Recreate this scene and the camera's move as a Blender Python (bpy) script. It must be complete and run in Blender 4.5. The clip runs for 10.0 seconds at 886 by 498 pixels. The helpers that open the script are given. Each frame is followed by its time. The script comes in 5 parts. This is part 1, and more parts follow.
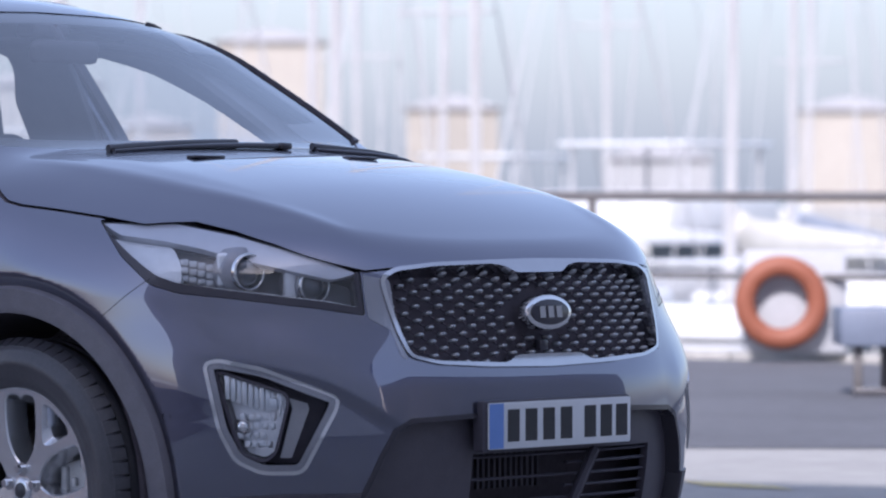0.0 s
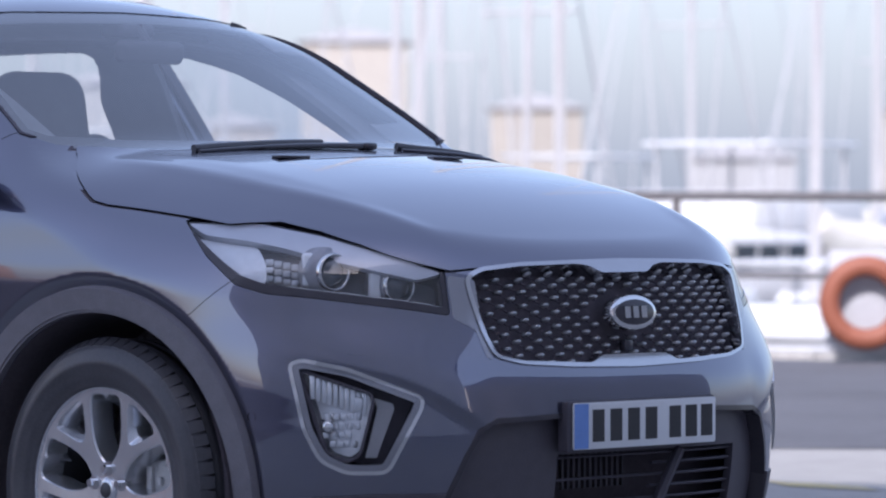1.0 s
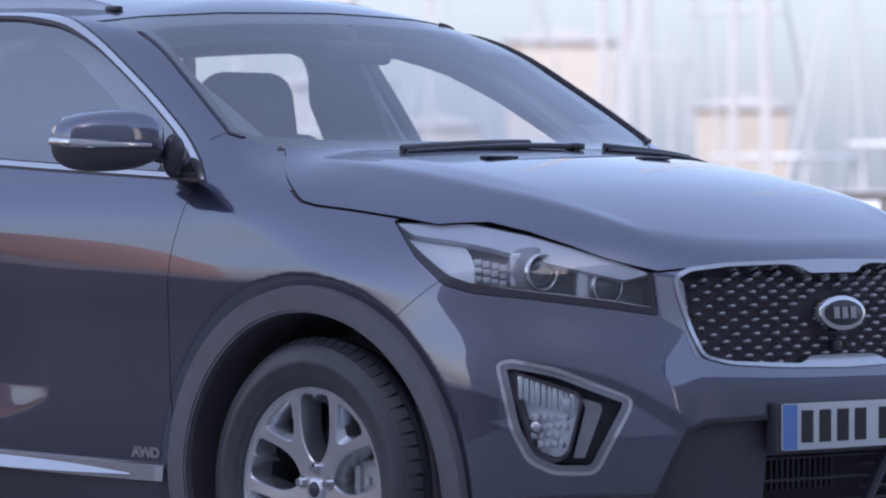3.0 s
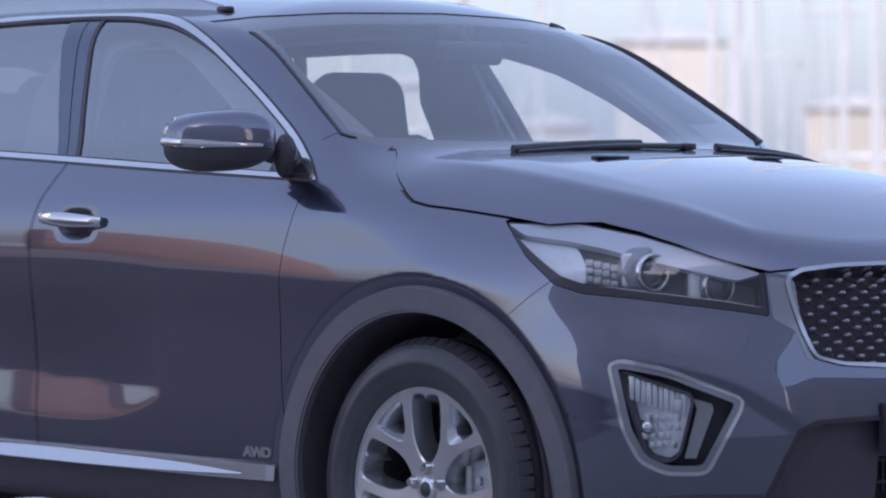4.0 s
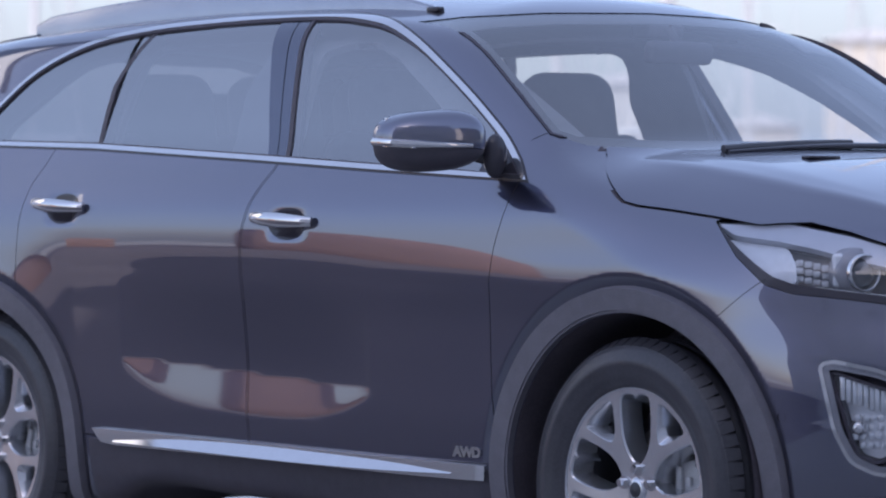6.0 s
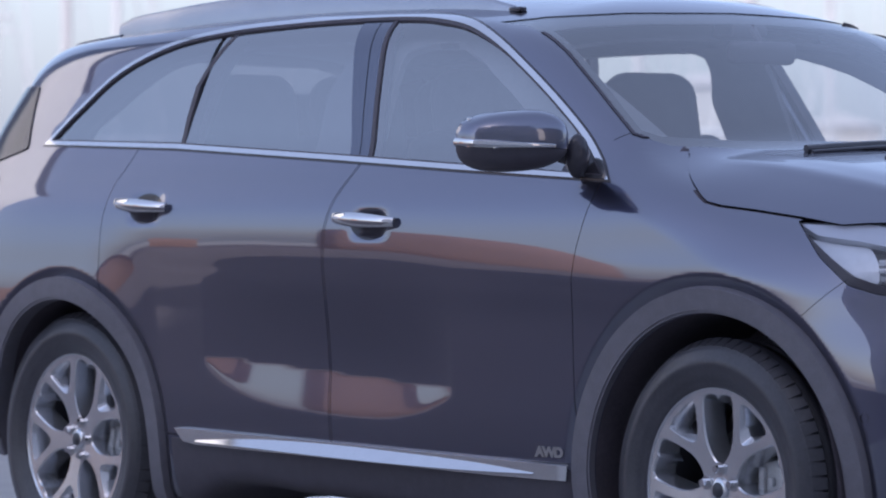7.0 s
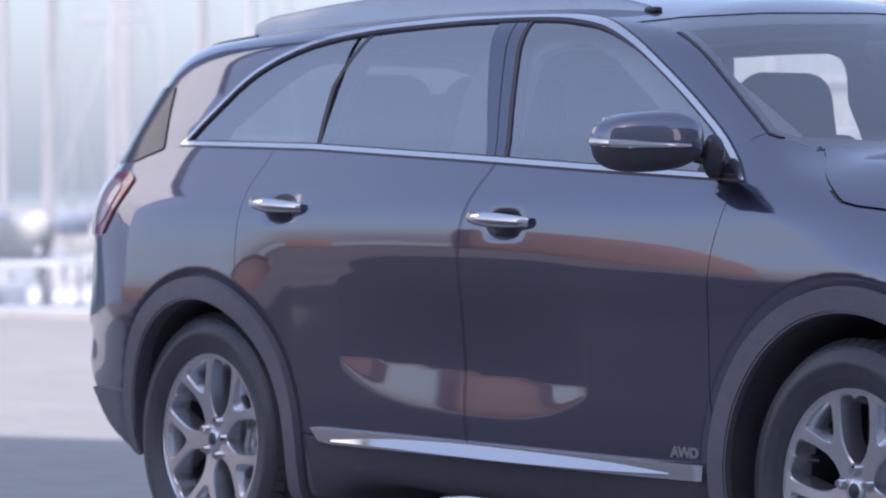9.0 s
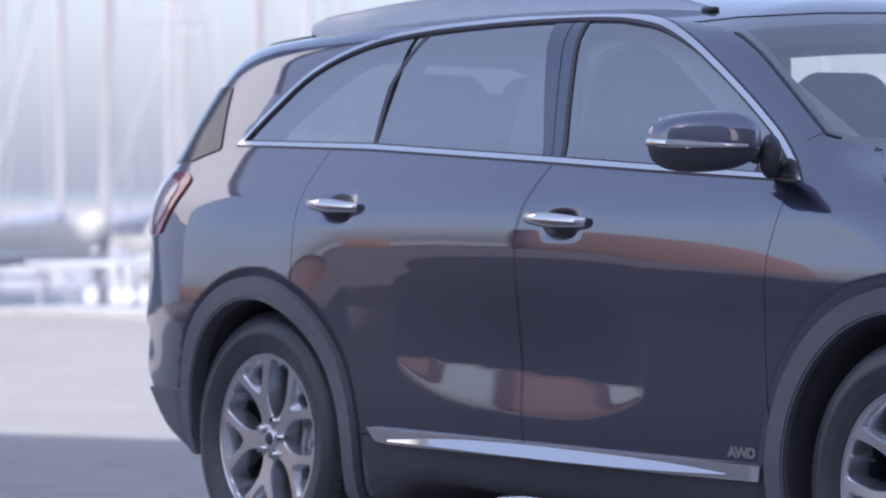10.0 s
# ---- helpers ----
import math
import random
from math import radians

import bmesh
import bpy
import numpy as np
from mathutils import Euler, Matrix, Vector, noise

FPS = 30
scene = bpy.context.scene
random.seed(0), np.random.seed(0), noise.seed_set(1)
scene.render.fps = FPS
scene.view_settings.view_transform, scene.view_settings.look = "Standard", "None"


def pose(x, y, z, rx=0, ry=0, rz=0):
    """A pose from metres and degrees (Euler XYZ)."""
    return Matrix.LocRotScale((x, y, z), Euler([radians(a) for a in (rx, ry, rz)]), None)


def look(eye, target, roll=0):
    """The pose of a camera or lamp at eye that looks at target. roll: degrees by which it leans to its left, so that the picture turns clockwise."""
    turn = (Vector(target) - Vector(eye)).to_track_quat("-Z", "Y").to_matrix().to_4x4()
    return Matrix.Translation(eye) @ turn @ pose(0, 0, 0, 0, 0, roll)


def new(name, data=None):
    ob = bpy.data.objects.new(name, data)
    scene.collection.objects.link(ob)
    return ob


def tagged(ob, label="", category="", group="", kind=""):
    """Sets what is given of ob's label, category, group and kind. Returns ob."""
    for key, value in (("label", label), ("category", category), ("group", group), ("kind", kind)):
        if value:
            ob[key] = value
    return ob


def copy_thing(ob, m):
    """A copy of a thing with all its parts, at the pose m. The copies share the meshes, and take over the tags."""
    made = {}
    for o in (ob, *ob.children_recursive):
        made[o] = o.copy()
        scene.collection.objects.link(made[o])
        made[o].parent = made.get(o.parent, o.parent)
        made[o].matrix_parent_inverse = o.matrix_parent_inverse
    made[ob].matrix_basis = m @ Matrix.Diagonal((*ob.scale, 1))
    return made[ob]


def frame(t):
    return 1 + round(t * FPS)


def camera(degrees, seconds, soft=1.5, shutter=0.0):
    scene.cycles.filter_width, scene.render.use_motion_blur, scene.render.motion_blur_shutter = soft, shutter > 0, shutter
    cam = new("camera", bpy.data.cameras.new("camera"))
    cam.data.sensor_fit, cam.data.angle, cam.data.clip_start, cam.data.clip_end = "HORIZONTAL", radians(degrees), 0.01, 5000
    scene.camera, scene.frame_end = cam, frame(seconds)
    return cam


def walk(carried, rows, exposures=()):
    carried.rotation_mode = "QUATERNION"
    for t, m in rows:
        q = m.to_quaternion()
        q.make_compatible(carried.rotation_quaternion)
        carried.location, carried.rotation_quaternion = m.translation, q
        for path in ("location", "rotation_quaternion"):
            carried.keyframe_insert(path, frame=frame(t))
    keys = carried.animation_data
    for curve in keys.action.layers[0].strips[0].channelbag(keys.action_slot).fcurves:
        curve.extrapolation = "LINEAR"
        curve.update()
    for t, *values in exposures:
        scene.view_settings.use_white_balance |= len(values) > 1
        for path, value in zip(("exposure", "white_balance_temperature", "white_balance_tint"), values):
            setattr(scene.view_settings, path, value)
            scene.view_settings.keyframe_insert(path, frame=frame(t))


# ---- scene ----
# The camera stands on a tripod beside the car and pans from its nose to its tail.
# World: x along the car towards its nose (front axle at 0), y away from the camera, z up.
cam = camera(11.488, 10.0, soft=2.0)
PIVOT = (8.0482, -8.1140, 1.0902)
ARM, OFFSET = 0.1499, -0.0133
PITCH, ROLL = -0.7505, 0.0531
PANS = [
    (0.0, 42.557), (0.5, 43.049), (1.0, 43.646), (1.5, 44.284), (2.0, 44.988), (2.5, 45.639),
    (4.0, 47.742), (4.5, 48.434), (5.0, 49.098), (5.5, 49.806), (7.0, 51.493), (7.5, 51.980),
    (8.0, 52.405), (8.5, 52.849), (9.0, 53.231), (9.5, 53.586), (10.0, 53.960),
]


def stand(turn):
    a = radians(turn)
    x = PIVOT[0] - ARM * math.sin(a) + OFFSET * math.cos(a)
    y = PIVOT[1] + ARM * math.cos(a) + OFFSET * math.sin(a)
    return pose(x, y, PIVOT[2], 90 + PITCH, 0, turn) @ pose(0, 0, 0, 0, 0, ROLL)


cam.data.dof.use_dof, cam.data.dof.focus_distance, cam.data.dof.aperture_fstop = True, 11.2, 4.9
walk(cam, [(t, stand(turn)) for t, turn in PANS], [(0.0, 1.0, 5900, 20), (10.0, 1.0, 5900, 20)])

# ---- light ----
# The sun stands behind the camera; a tall house there keeps the car in its shade.
SUN_ELEVATION, SUN_AZIMUTH = 42.0, -60.0      # azimuth: degrees from +x towards +y
world = bpy.data.worlds.new("sky")
scene.world = world
world.use_nodes = True
wn = world.node_tree.nodes
sky = wn.new("ShaderNodeTexSky")
sky.sky_type, sky.sun_disc = "NISHITA", False
sky.sun_elevation, sky.sun_rotation = radians(SUN_ELEVATION), radians(90 - SUN_AZIMUTH)
sky.air_density, sky.dust_density, sky.ozone_density = 1.0, 2.4, 1.5
wn["Background"].inputs["Strength"].default_value = 0.080
world.node_tree.links.new(sky.outputs[0], wn["Background"].inputs["Color"])
# a thin even veil of high haze over the blue
veil, both_skies = wn.new("ShaderNodeBackground"), wn.new("ShaderNodeAddShader")
veil.inputs["Color"].default_value, veil.inputs["Strength"].default_value = (0.80, 0.89, 1.05, 1), 0.175
world.node_tree.links.new(wn["Background"].outputs[0], both_skies.inputs[0])
world.node_tree.links.new(veil.outputs[0], both_skies.inputs[1])
world.node_tree.links.new(both_skies.outputs[0], wn["World Output"].inputs["Surface"])
lamp = bpy.data.lights.new("sun", "SUN")
lamp.energy, lamp.angle, lamp.color = 2.9, radians(0.6), (1.0, 0.94, 0.86)
sun = new("sun", lamp)
a, e = radians(SUN_AZIMUTH), radians(SUN_ELEVATION)
sun.matrix_world = look((math.cos(e) * math.cos(a) * 50, math.cos(e) * math.sin(a) * 50, math.sin(e) * 50), (0, 0, 0))


# ---- materials ----
def material(name, color, rough=0.5, metal=0.0, vary=0.0, scale=5.0, bump=0.0, bump_scale=60.0, coat=0.0,
             second=None, spec=0.5, coords="Object", coat_ior=1.5):
    """A principled material; its colour drifts at two scales, and fine relief comes from a third noise."""
    m = bpy.data.materials.new(name)
    m.use_nodes = True
    n, l = m.node_tree.nodes, m.node_tree.links
    p = n["Principled BSDF"]
    p.inputs["Base Color"].default_value = (*color, 1)
    p.inputs["Roughness"].default_value, p.inputs["Metallic"].default_value = rough, metal
    p.inputs["Coat Weight"].default_value, p.inputs["Coat Roughness"].default_value = coat, 0.02
    p.inputs["Specular IOR Level"].default_value, p.inputs["Coat IOR"].default_value = spec, coat_ior
    tc = n.new("ShaderNodeTexCoord")
    if vary or second:
        big, small, mix, ramp = n.new("ShaderNodeTexNoise"), n.new("ShaderNodeTexNoise"), n.new("ShaderNodeMix"), n.new("ShaderNodeMapRange")
        for tex, s in ((big, scale), (small, scale * 9)):
            tex.inputs["Scale"].default_value, tex.inputs["Detail"].default_value = s, 4
            l.new(tc.outputs[coords], tex.inputs["Vector"])
        add = n.new("ShaderNodeMath")
        add.operation = "ADD"
        l.new(big.outputs["Fac"], add.inputs[0]), l.new(small.outputs["Fac"], add.inputs[1])
        ramp.inputs["From Min"].default_value, ramp.inputs["From Max"].default_value = 0.7, 1.3
        l.new(add.outputs[0], ramp.inputs["Value"])
        mix.data_type = "RGBA"
        other = second or tuple(c * (1 - vary) for c in color)
        mix.inputs["A"].default_value, mix.inputs["B"].default_value = (*color, 1), (*other, 1)
        l.new(ramp.outputs["Result"], mix.inputs["Factor"]), l.new(mix.outputs["Result"], p.inputs["Base Color"])
    if bump:
        tex, b = n.new("ShaderNodeTexNoise"), n.new("ShaderNodeBump")
        tex.inputs["Scale"].default_value, tex.inputs["Detail"].default_value = bump_scale, 3
        b.inputs["Strength"].default_value, b.inputs["Distance"].default_value = bump, 0.01
        l.new(tc.outputs[coords], tex.inputs["Vector"])
        l.new(tex.outputs["Fac"], b.inputs["Height"]), l.new(b.outputs["Normal"], p.inputs["Normal"])
    return m


def glass_material(name, tint, rough=0.0, clear=0.06):
    """Thin tinted glass: a see-through sheet with a mirror coat that grows at grazing angles."""
    m = bpy.data.materials.new(name)
    m.use_nodes = True
    n, l = m.node_tree.nodes, m.node_tree.links
    n.remove(n["Principled BSDF"])
    t, g, mix, lw = n.new("ShaderNodeBsdfTransparent"), n.new("ShaderNodeBsdfGlossy"), n.new("ShaderNodeMixShader"), n.new("ShaderNodeLayerWeight")
    t.inputs["Color"].default_value, g.inputs["Roughness"].default_value = (*tint, 1), rough
    lw.inputs["Blend"].default_value = 0.5
    rise, ramp = n.new("ShaderNodeMath"), n.new("ShaderNodeMapRange")
    rise.operation, rise.inputs[1].default_value = "POWER", 5.0
    ramp.inputs["To Min"].default_value, ramp.inputs["To Max"].default_value = clear, 1.0
    l.new(lw.outputs["Facing"], rise.inputs[0]), l.new(rise.outputs[0], ramp.inputs["Value"])
    l.new(ramp.outputs["Result"], mix.inputs["Fac"]), l.new(t.outputs[0], mix.inputs[1]), l.new(g.outputs[0], mix.inputs[2])
    l.new(mix.outputs[0], n["Material Output"].inputs["Surface"])
    return m


PAINT = material("grey_blue_car_paint", (0.073, 0.076, 0.134), rough=0.30, metal=1.0, vary=0.10, scale=900, coat=1.0, coat_ior=2.4)
TRIM = material("black_textured_plastic", (0.084, 0.075, 0.095), rough=0.55, vary=0.25, scale=30, bump=0.12, bump_scale=900)
GLOSS_BLACK = material("gloss_black_plastic", (0.055, 0.050, 0.061), rough=0.15, vary=0.1, scale=40)
CHROME = material("chrome", (0.76, 0.75, 0.75), rough=0.07, metal=1.0, vary=0.06, scale=20)
SATIN = material("satin_aluminium", (0.55, 0.56, 0.58), rough=0.28, metal=1.0, vary=0.08, scale=12)
ALLOY = material("silver_alloy_paint", (0.72, 0.73, 0.76), rough=0.24, metal=0.85, vary=0.08, scale=18, coat=0.5)
ALLOY_DARK = material("dark_grey_wheel_paint_and_shade", (0.08, 0.08, 0.09), rough=0.45, metal=0.4, vary=0.15, scale=18)
PILLAR_BLACK = material("gloss_pillar_film", (0.19, 0.20, 0.24), rough=0.12, metal=0.85, vary=0.08, scale=20)
BUMPER_BLACK = material("dark_bumper_plastic", (0.092, 0.083, 0.100), rough=0.45, vary=0.2, scale=30, bump=0.05, bump_scale=900)
RUBBER = material("tyre_rubber", (0.078, 0.076, 0.088), rough=0.33, vary=0.3, scale=14, bump=0.1, bump_scale=500)
DARK = material("dark_cavity", (0.115, 0.098, 0.115), rough=0.85, vary=0.3, scale=10)
STEEL = material("brake_steel", (0.30, 0.29, 0.28), rough=0.4, metal=1.0, vary=0.2, scale=20)
FABRIC = material("dark_seat_leather", (0.10, 0.105, 0.125), rough=0.6, vary=0.25, scale=16, bump=0.1, bump_scale=300)
LINING = material("pale_roof_lining", (0.28, 0.29, 0.31), rough=0.9, vary=0.1, scale=16)
WINDOW = glass_material("window_glass", (0.96, 0.98, 0.98), clear=0.42)
CLEAR_WINDOW = glass_material("clear_window_glass", (0.98, 1.0, 0.99), clear=0.08)
SCREEN_GLASS = glass_material("windscreen_glass", (0.99, 1.0, 0.99), clear=0.32)
PRIVACY = glass_material("privacy_glass", (0.52, 0.54, 0.57), clear=0.47)
LENS = glass_material("clear_lamp_lens", (0.97, 0.98, 0.99), clear=0.09)
REFLECTOR = material("lamp_reflector", (0.86, 0.87, 0.89), rough=0.30, metal=1.0, vary=0.05, scale=30)
FACET = material("faceted_lamp_plastic", (0.78, 0.79, 0.82), rough=0.25, metal=0.25, vary=0.12, scale=60)
RED_LENS = material("red_tail_lamp_lens", (0.45, 0.05, 0.06), rough=0.08, vary=0.3, scale=25, coat=1.0)
PLATE = material("white_plate_plastic", (0.72, 0.73, 0.74), rough=0.35, vary=0.06, scale=20)
PLATE_BLUE = material("blue_plate_band", (0.17, 0.30, 0.66), rough=0.35, vary=0.1, scale=20)
PLATE_BLACK = material("black_plate_print", (0.035, 0.034, 0.038), rough=0.4, vary=0.2, scale=20)


# ---- the car's shape ----
def spline(*keys):
    """A smooth curve through (place, value) keys."""
    xs, ys = np.array([k[0] for k in keys], float), np.array([k[1] for k in keys], float)
    ms = np.gradient(ys, xs)

    def at(x):
        x = np.clip(x, xs[0], xs[-1])
        i = np.clip(np.searchsorted(xs, x) - 1, 0, len(xs) - 2)
        h = xs[i + 1] - xs[i]
        t = (x - xs[i]) / h
        return ((2 * t**3 - 3 * t**2 + 1) * ys[i] + (t**3 - 2 * t**2 + t) * h * ms[i]
                + (3 * t**2 - 2 * t**3) * ys[i + 1] + (t**3 - t**2) * h * ms[i + 1])
    return at


def smax(a, b, r):
    h = np.clip(0.5 + 0.5 * (a - b) / r, 0, 1)
    return a * h + b * (1 - h) + r * h * (1 - h)


def smin(a, b, r):
    return -smax(-a, -b, r)


# half width by height (doors), and how it narrows along the car
WIDTH = spline((0.15, 0.84), (0.22, 0.880), (0.30, 0.908), (0.38, 0.920), (0.48, 0.926), (0.62, 0.930), (0.76, 0.9355), (0.87, 0.9415),
               (0.955, 0.9445), (1.00, 0.942), (1.05, 0.932), (1.10, 0.909), (1.16, 0.870), (1.21, 0.842), (1.30, 0.804), (1.40, 0.760), (1.50, 0.712), (1.60, 0.655), (1.75, 0.56))
NARROW = spline((-3.9, 0.955), (-3.3, 0.965), (-2.78, 0.972), (-2.2, 0.990), (-1.7, 1.0), (-1.2, 1.0), (-0.7, 0.993), (-0.4, 0.984), (0.0, 0.970), (0.5, 0.965), (1.0, 0.96))
NOSE = spline((0.15, 0.86), (0.25, 0.91), (0.35, 0.935), (0.45, 0.948), (0.55, 0.950), (0.63, 0.943), (0.70, 0.925), (0.80, 0.912), (0.90, 0.902), (0.97, 0.885), (1.05, 0.85), (1.3, 0.70), (1.7, 0.5))
TAIL = spline((0.15, -3.40), (0.28, -3.58), (0.40, -3.75), (0.50, -3.83), (0.65, -3.82), (0.85, -3.80), (1.00, -3.78), (1.12, -3.76), (1.25, -3.70), (1.40, -3.60), (1.55, -3.49), (1.7, -3.38))
HOOD = spline((-0.6, 1.232), (-0.3, 1.212), (0.0, 1.183), (0.25, 1.145), (0.45, 1.101), (0.62, 1.048), (0.75, 0.998), (0.84, 0.958), (0.90, 0.922), (0.96, 0.86), (1.05, 0.72))
ROOF = spline((-4.0, 1.50), (-3.6, 1.555), (-3.2, 1.600), (-2.8, 1.628), (-2.3, 1.648), (-1.8, 1.652), (-1.4, 1.642), (-1.1, 1.618), (-0.8, 1.58), (-0.4, 1.50), (0.2, 1.35))
SCREEN = spline((1.00, 0.14), (1.10, -0.04), (1.20, -0.22), (1.30, -0.39), (1.40, -0.57), (1.50, -0.755), (1.58, -0.92), (1.70, -1.20))
NOSE_POWER = spline((0.2, 3.35), (0.55, 3.35), (0.70, 3.25), (0.80, 2.85), (0.90, 2.55), (1.1, 2.45), (1.7, 2.4))
NOSE_START, TAIL_START, TAIL_POWER = -0.10, -2.55, 4.2


def ease(t, a, b):
    t = np.clip((t - a) / (b - a), 0, 1)
    return t * t * (3 - 2 * t)


CREASE = spline((-0.4, 0.66), (0.0, 0.63), (0.40, 0.592), (0.55, 0.548), (0.68, 0.500), (0.80, 0.46))


def hood_height(x, y):
    a = np.abs(y)
    fall = 0.022 * (a / 0.6) ** 2 + (0.035 + 0.055 * ease(x, -0.30, 0.35)) * (np.clip(a - 0.50, 0, 1) / 0.32) ** 2
    past = a - CREASE(x) - 0.02
    fall = fall + 0.18 * 0.5 * (past + np.sqrt(past * past + 0.010 ** 2)) * ease(x, -0.40, 0.05) * (1 - ease(x, 0.62, 0.82))
    crease = 0.0025 * np.exp(-((a - CREASE(x)) / 0.030) ** 2) * ease(x, -0.35, 0.0) * (1 - ease(x, 0.62, 0.80))
    return HOOD(x) - fall + crease


SHELF = spline((0.40, 0.53), (0.50, 0.548), (0.556, 0.575), (0.61, 0.612), (0.66, 0.645), (0.75, 0.682), (0.81, 0.703), (0.88, 0.718))


def relief(x, a, z):
    """What stands proud of the plain flanks: the hollow low in the doors, the flared arches, the shelf over the fog lamps, the handle cups."""
    flank = ease(a, 0.70, 0.82)
    tall = 0.108 * np.clip(1 - np.abs((x + 1.522) / 0.567) ** 3.2, 0, 1)      # the hollow's lower face, a lens under a crease
    below = 0.603 - 0.05 * (x + 1.5) - z
    rest = tall - np.clip(below, 0, None)
    hollow = -0.110 * 0.5 * (rest + np.sqrt(rest * rest + 0.012 ** 2)) * np.exp(-(np.clip(-below, 0, None) / 0.20) ** 2) * ease(tall, 0.0, 0.02)
    haunch = 0.034 * np.exp(-((z - 0.74) / 0.20) ** 2) * (1 - ease(x, -2.68, -2.30)) * ease(x, -3.55, -3.15)
    r_f, r_r = np.hypot(x + 0.010, z - 0.365), np.hypot(x + 2.775, z - 0.365)
    flare = -0.012 * (1 - ease(r_f, 0.492, 0.530)) - 0.010 * (1 - ease(r_r, 0.474, 0.508))
    cups = -0.011 * (np.exp(-((x + 1.305) / 0.068) ** 4 - ((z - 1.004) / 0.036) ** 4) + np.exp(-((x + 2.372) / 0.068) ** 4 - ((z - 1.040) / 0.036) ** 4))
    d = z - SHELF(a)
    shelf = 0.009 * ease(d, -0.028, 0.008) * np.exp(-(np.clip(d, 0, None) / 0.11) ** 2) * ease(a, 0.46, 0.56) * (1 - ease(a, 0.74, 0.86))
    return flank * (hollow + haunch + flare + cups) + shelf


# the shoulder sinks towards the front wheel
DIP = spline((-1.8, 0.0), (-1.2, 0.010), (-0.8, 0.034), (-0.49, 0.056), (-0.3, 0.078), (0.0, 0.080), (0.3, 0.040), (0.6, 0.0))
FLOOR = spline((-3.8, 0.66), (-3.6, 0.52), (-3.49, 0.440), (-3.42, 0.372), (-3.3, 0.320), (-3.2, 0.288), (-3.0, 0.245), (-2.5, 0.215), (-2.2, 0.215), (-2.05, 0.266), (-1.6, 0.276), (-1.0, 0.250), (-0.55, 0.22), (0.0, 0.20))


def car_field(x, y, z):
    """Below zero inside the closed body of the car, above zero outside; about metres near the skin."""
    a = np.abs(y)
    side = a / (WIDTH(z + DIP(x) * np.exp(-((z - 0.92) / 0.10) ** 2)) * NARROW(x))
    nx = np.clip((x - NOSE_START) / (NOSE(z) - NOSE_START), 0, None)
    tx = np.clip((TAIL_START - x) / (TAIL_START - TAIL(z)), 0, None)
    p = NOSE_POWER(z)
    front = (nx ** p + side ** p) ** (1 / p)
    rear = (tx ** TAIL_POWER + side ** TAIL_POWER) ** (1 / TAIL_POWER)
    wall = (np.where(x > -1.3, front, rear) - 1) * 0.92
    wall = wall - relief(x, a, z)
    bonnet = (z - hood_height(x, y)) * 0.97
    roof = z - (ROOF(x) - 0.085 * (a / 0.65) ** 2.2)
    screen = (x - (SCREEN(z) - 0.17 * (a / 0.75) ** 2)) * 0.50
    cabin = smax(roof, screen, 0.05)
    top = smin(bonnet, cabin, 0.045)
    body = smax(wall, top, 0.075)
    return smax(body, FLOOR(x) - z, 0.05)


def skin(field, x_rear, x_front, z_spine, level=0.0, steps=180, around=150, cap=52, front_cap=0):
    """A closed mesh of the surface where the field takes the given level, found along rays from a spine on the car's middle plane."""
    rays = []
    for j in range(cap):
        rays.append((x_rear, -math.cos(math.pi / 2 * j / cap)))
    for i in range(steps + 1):
        rays.append((x_rear + (x_front - x_rear) * i / steps, 0.0))
    cap = front_cap or cap
    for j in range(cap - 1, -1, -1):
        rays.append((x_front, math.cos(math.pi / 2 * j / cap)))
    xs, cx = np.array([r[0] for r in rays])[:, None], np.array([r[1] for r in rays])[:, None]
    th = np.linspace(0, 2 * math.pi, around, endpoint=False)[None, :]
    th = th + 0.30 * np.sin(2 * th)           # finer on the flanks than on roof and floor
    sx = np.sqrt(np.clip(1 - cx**2, 0, 1))
    dx, dy, dz = cx + 0 * th, -sx * np.sin(th), -sx * np.cos(th)
    ends = np.abs(cx[:, 0]) > 0.99999
    lo, hi = np.zeros_like(dx), np.full_like(dx, 1.6)
    for _ in range(34):
        mid = (lo + hi) / 2
        out = field(xs + dx * mid, dy * mid, z_spine + dz * mid) > level
        hi, lo = np.where(out, mid, hi), np.where(out, lo, mid)
    d = (lo + hi) / 2
    px, py, pz = xs + dx * d, dy * d, z_spine + dz * d
    rows, verts, index = len(rays), [], {}
    for i in range(rows):
        for j in range(around):
            if ends[i] and j:
                index[i, j] = index[i, 0]
                continue
            index[i, j] = len(verts)
            verts.append((px[i, j], py[i, j], pz[i, j]))
    faces = []
    for i in range(rows - 1):
        for j in range(around):
            k = (j + 1) % around
            f = [index[i, j], index[i + 1, j], index[i + 1, k], index[i, k]]
            f = list(dict.fromkeys(f))
            if len(f) > 2:
                faces.append(f)
    me = bpy.data.meshes.new("skin")
    me.from_pydata(verts, [], faces)
    bm = bmesh.new()
    bm.from_mesh(me)
    bmesh.ops.recalc_face_normals(bm, faces=bm.faces)
    bm.to_mesh(me)
    bm.free()
    return me


def field_normals(pts, field, h=0.002):
    x, y, z = pts.T
    g = np.stack([field(x + h, y, z) - field(x - h, y, z), field(x, y + h, z) - field(x, y - h, z), field(x, y, z + h) - field(x, y, z - h)], 1)
    return g / np.maximum(np.linalg.norm(g, axis=1, keepdims=True), 1e-9)


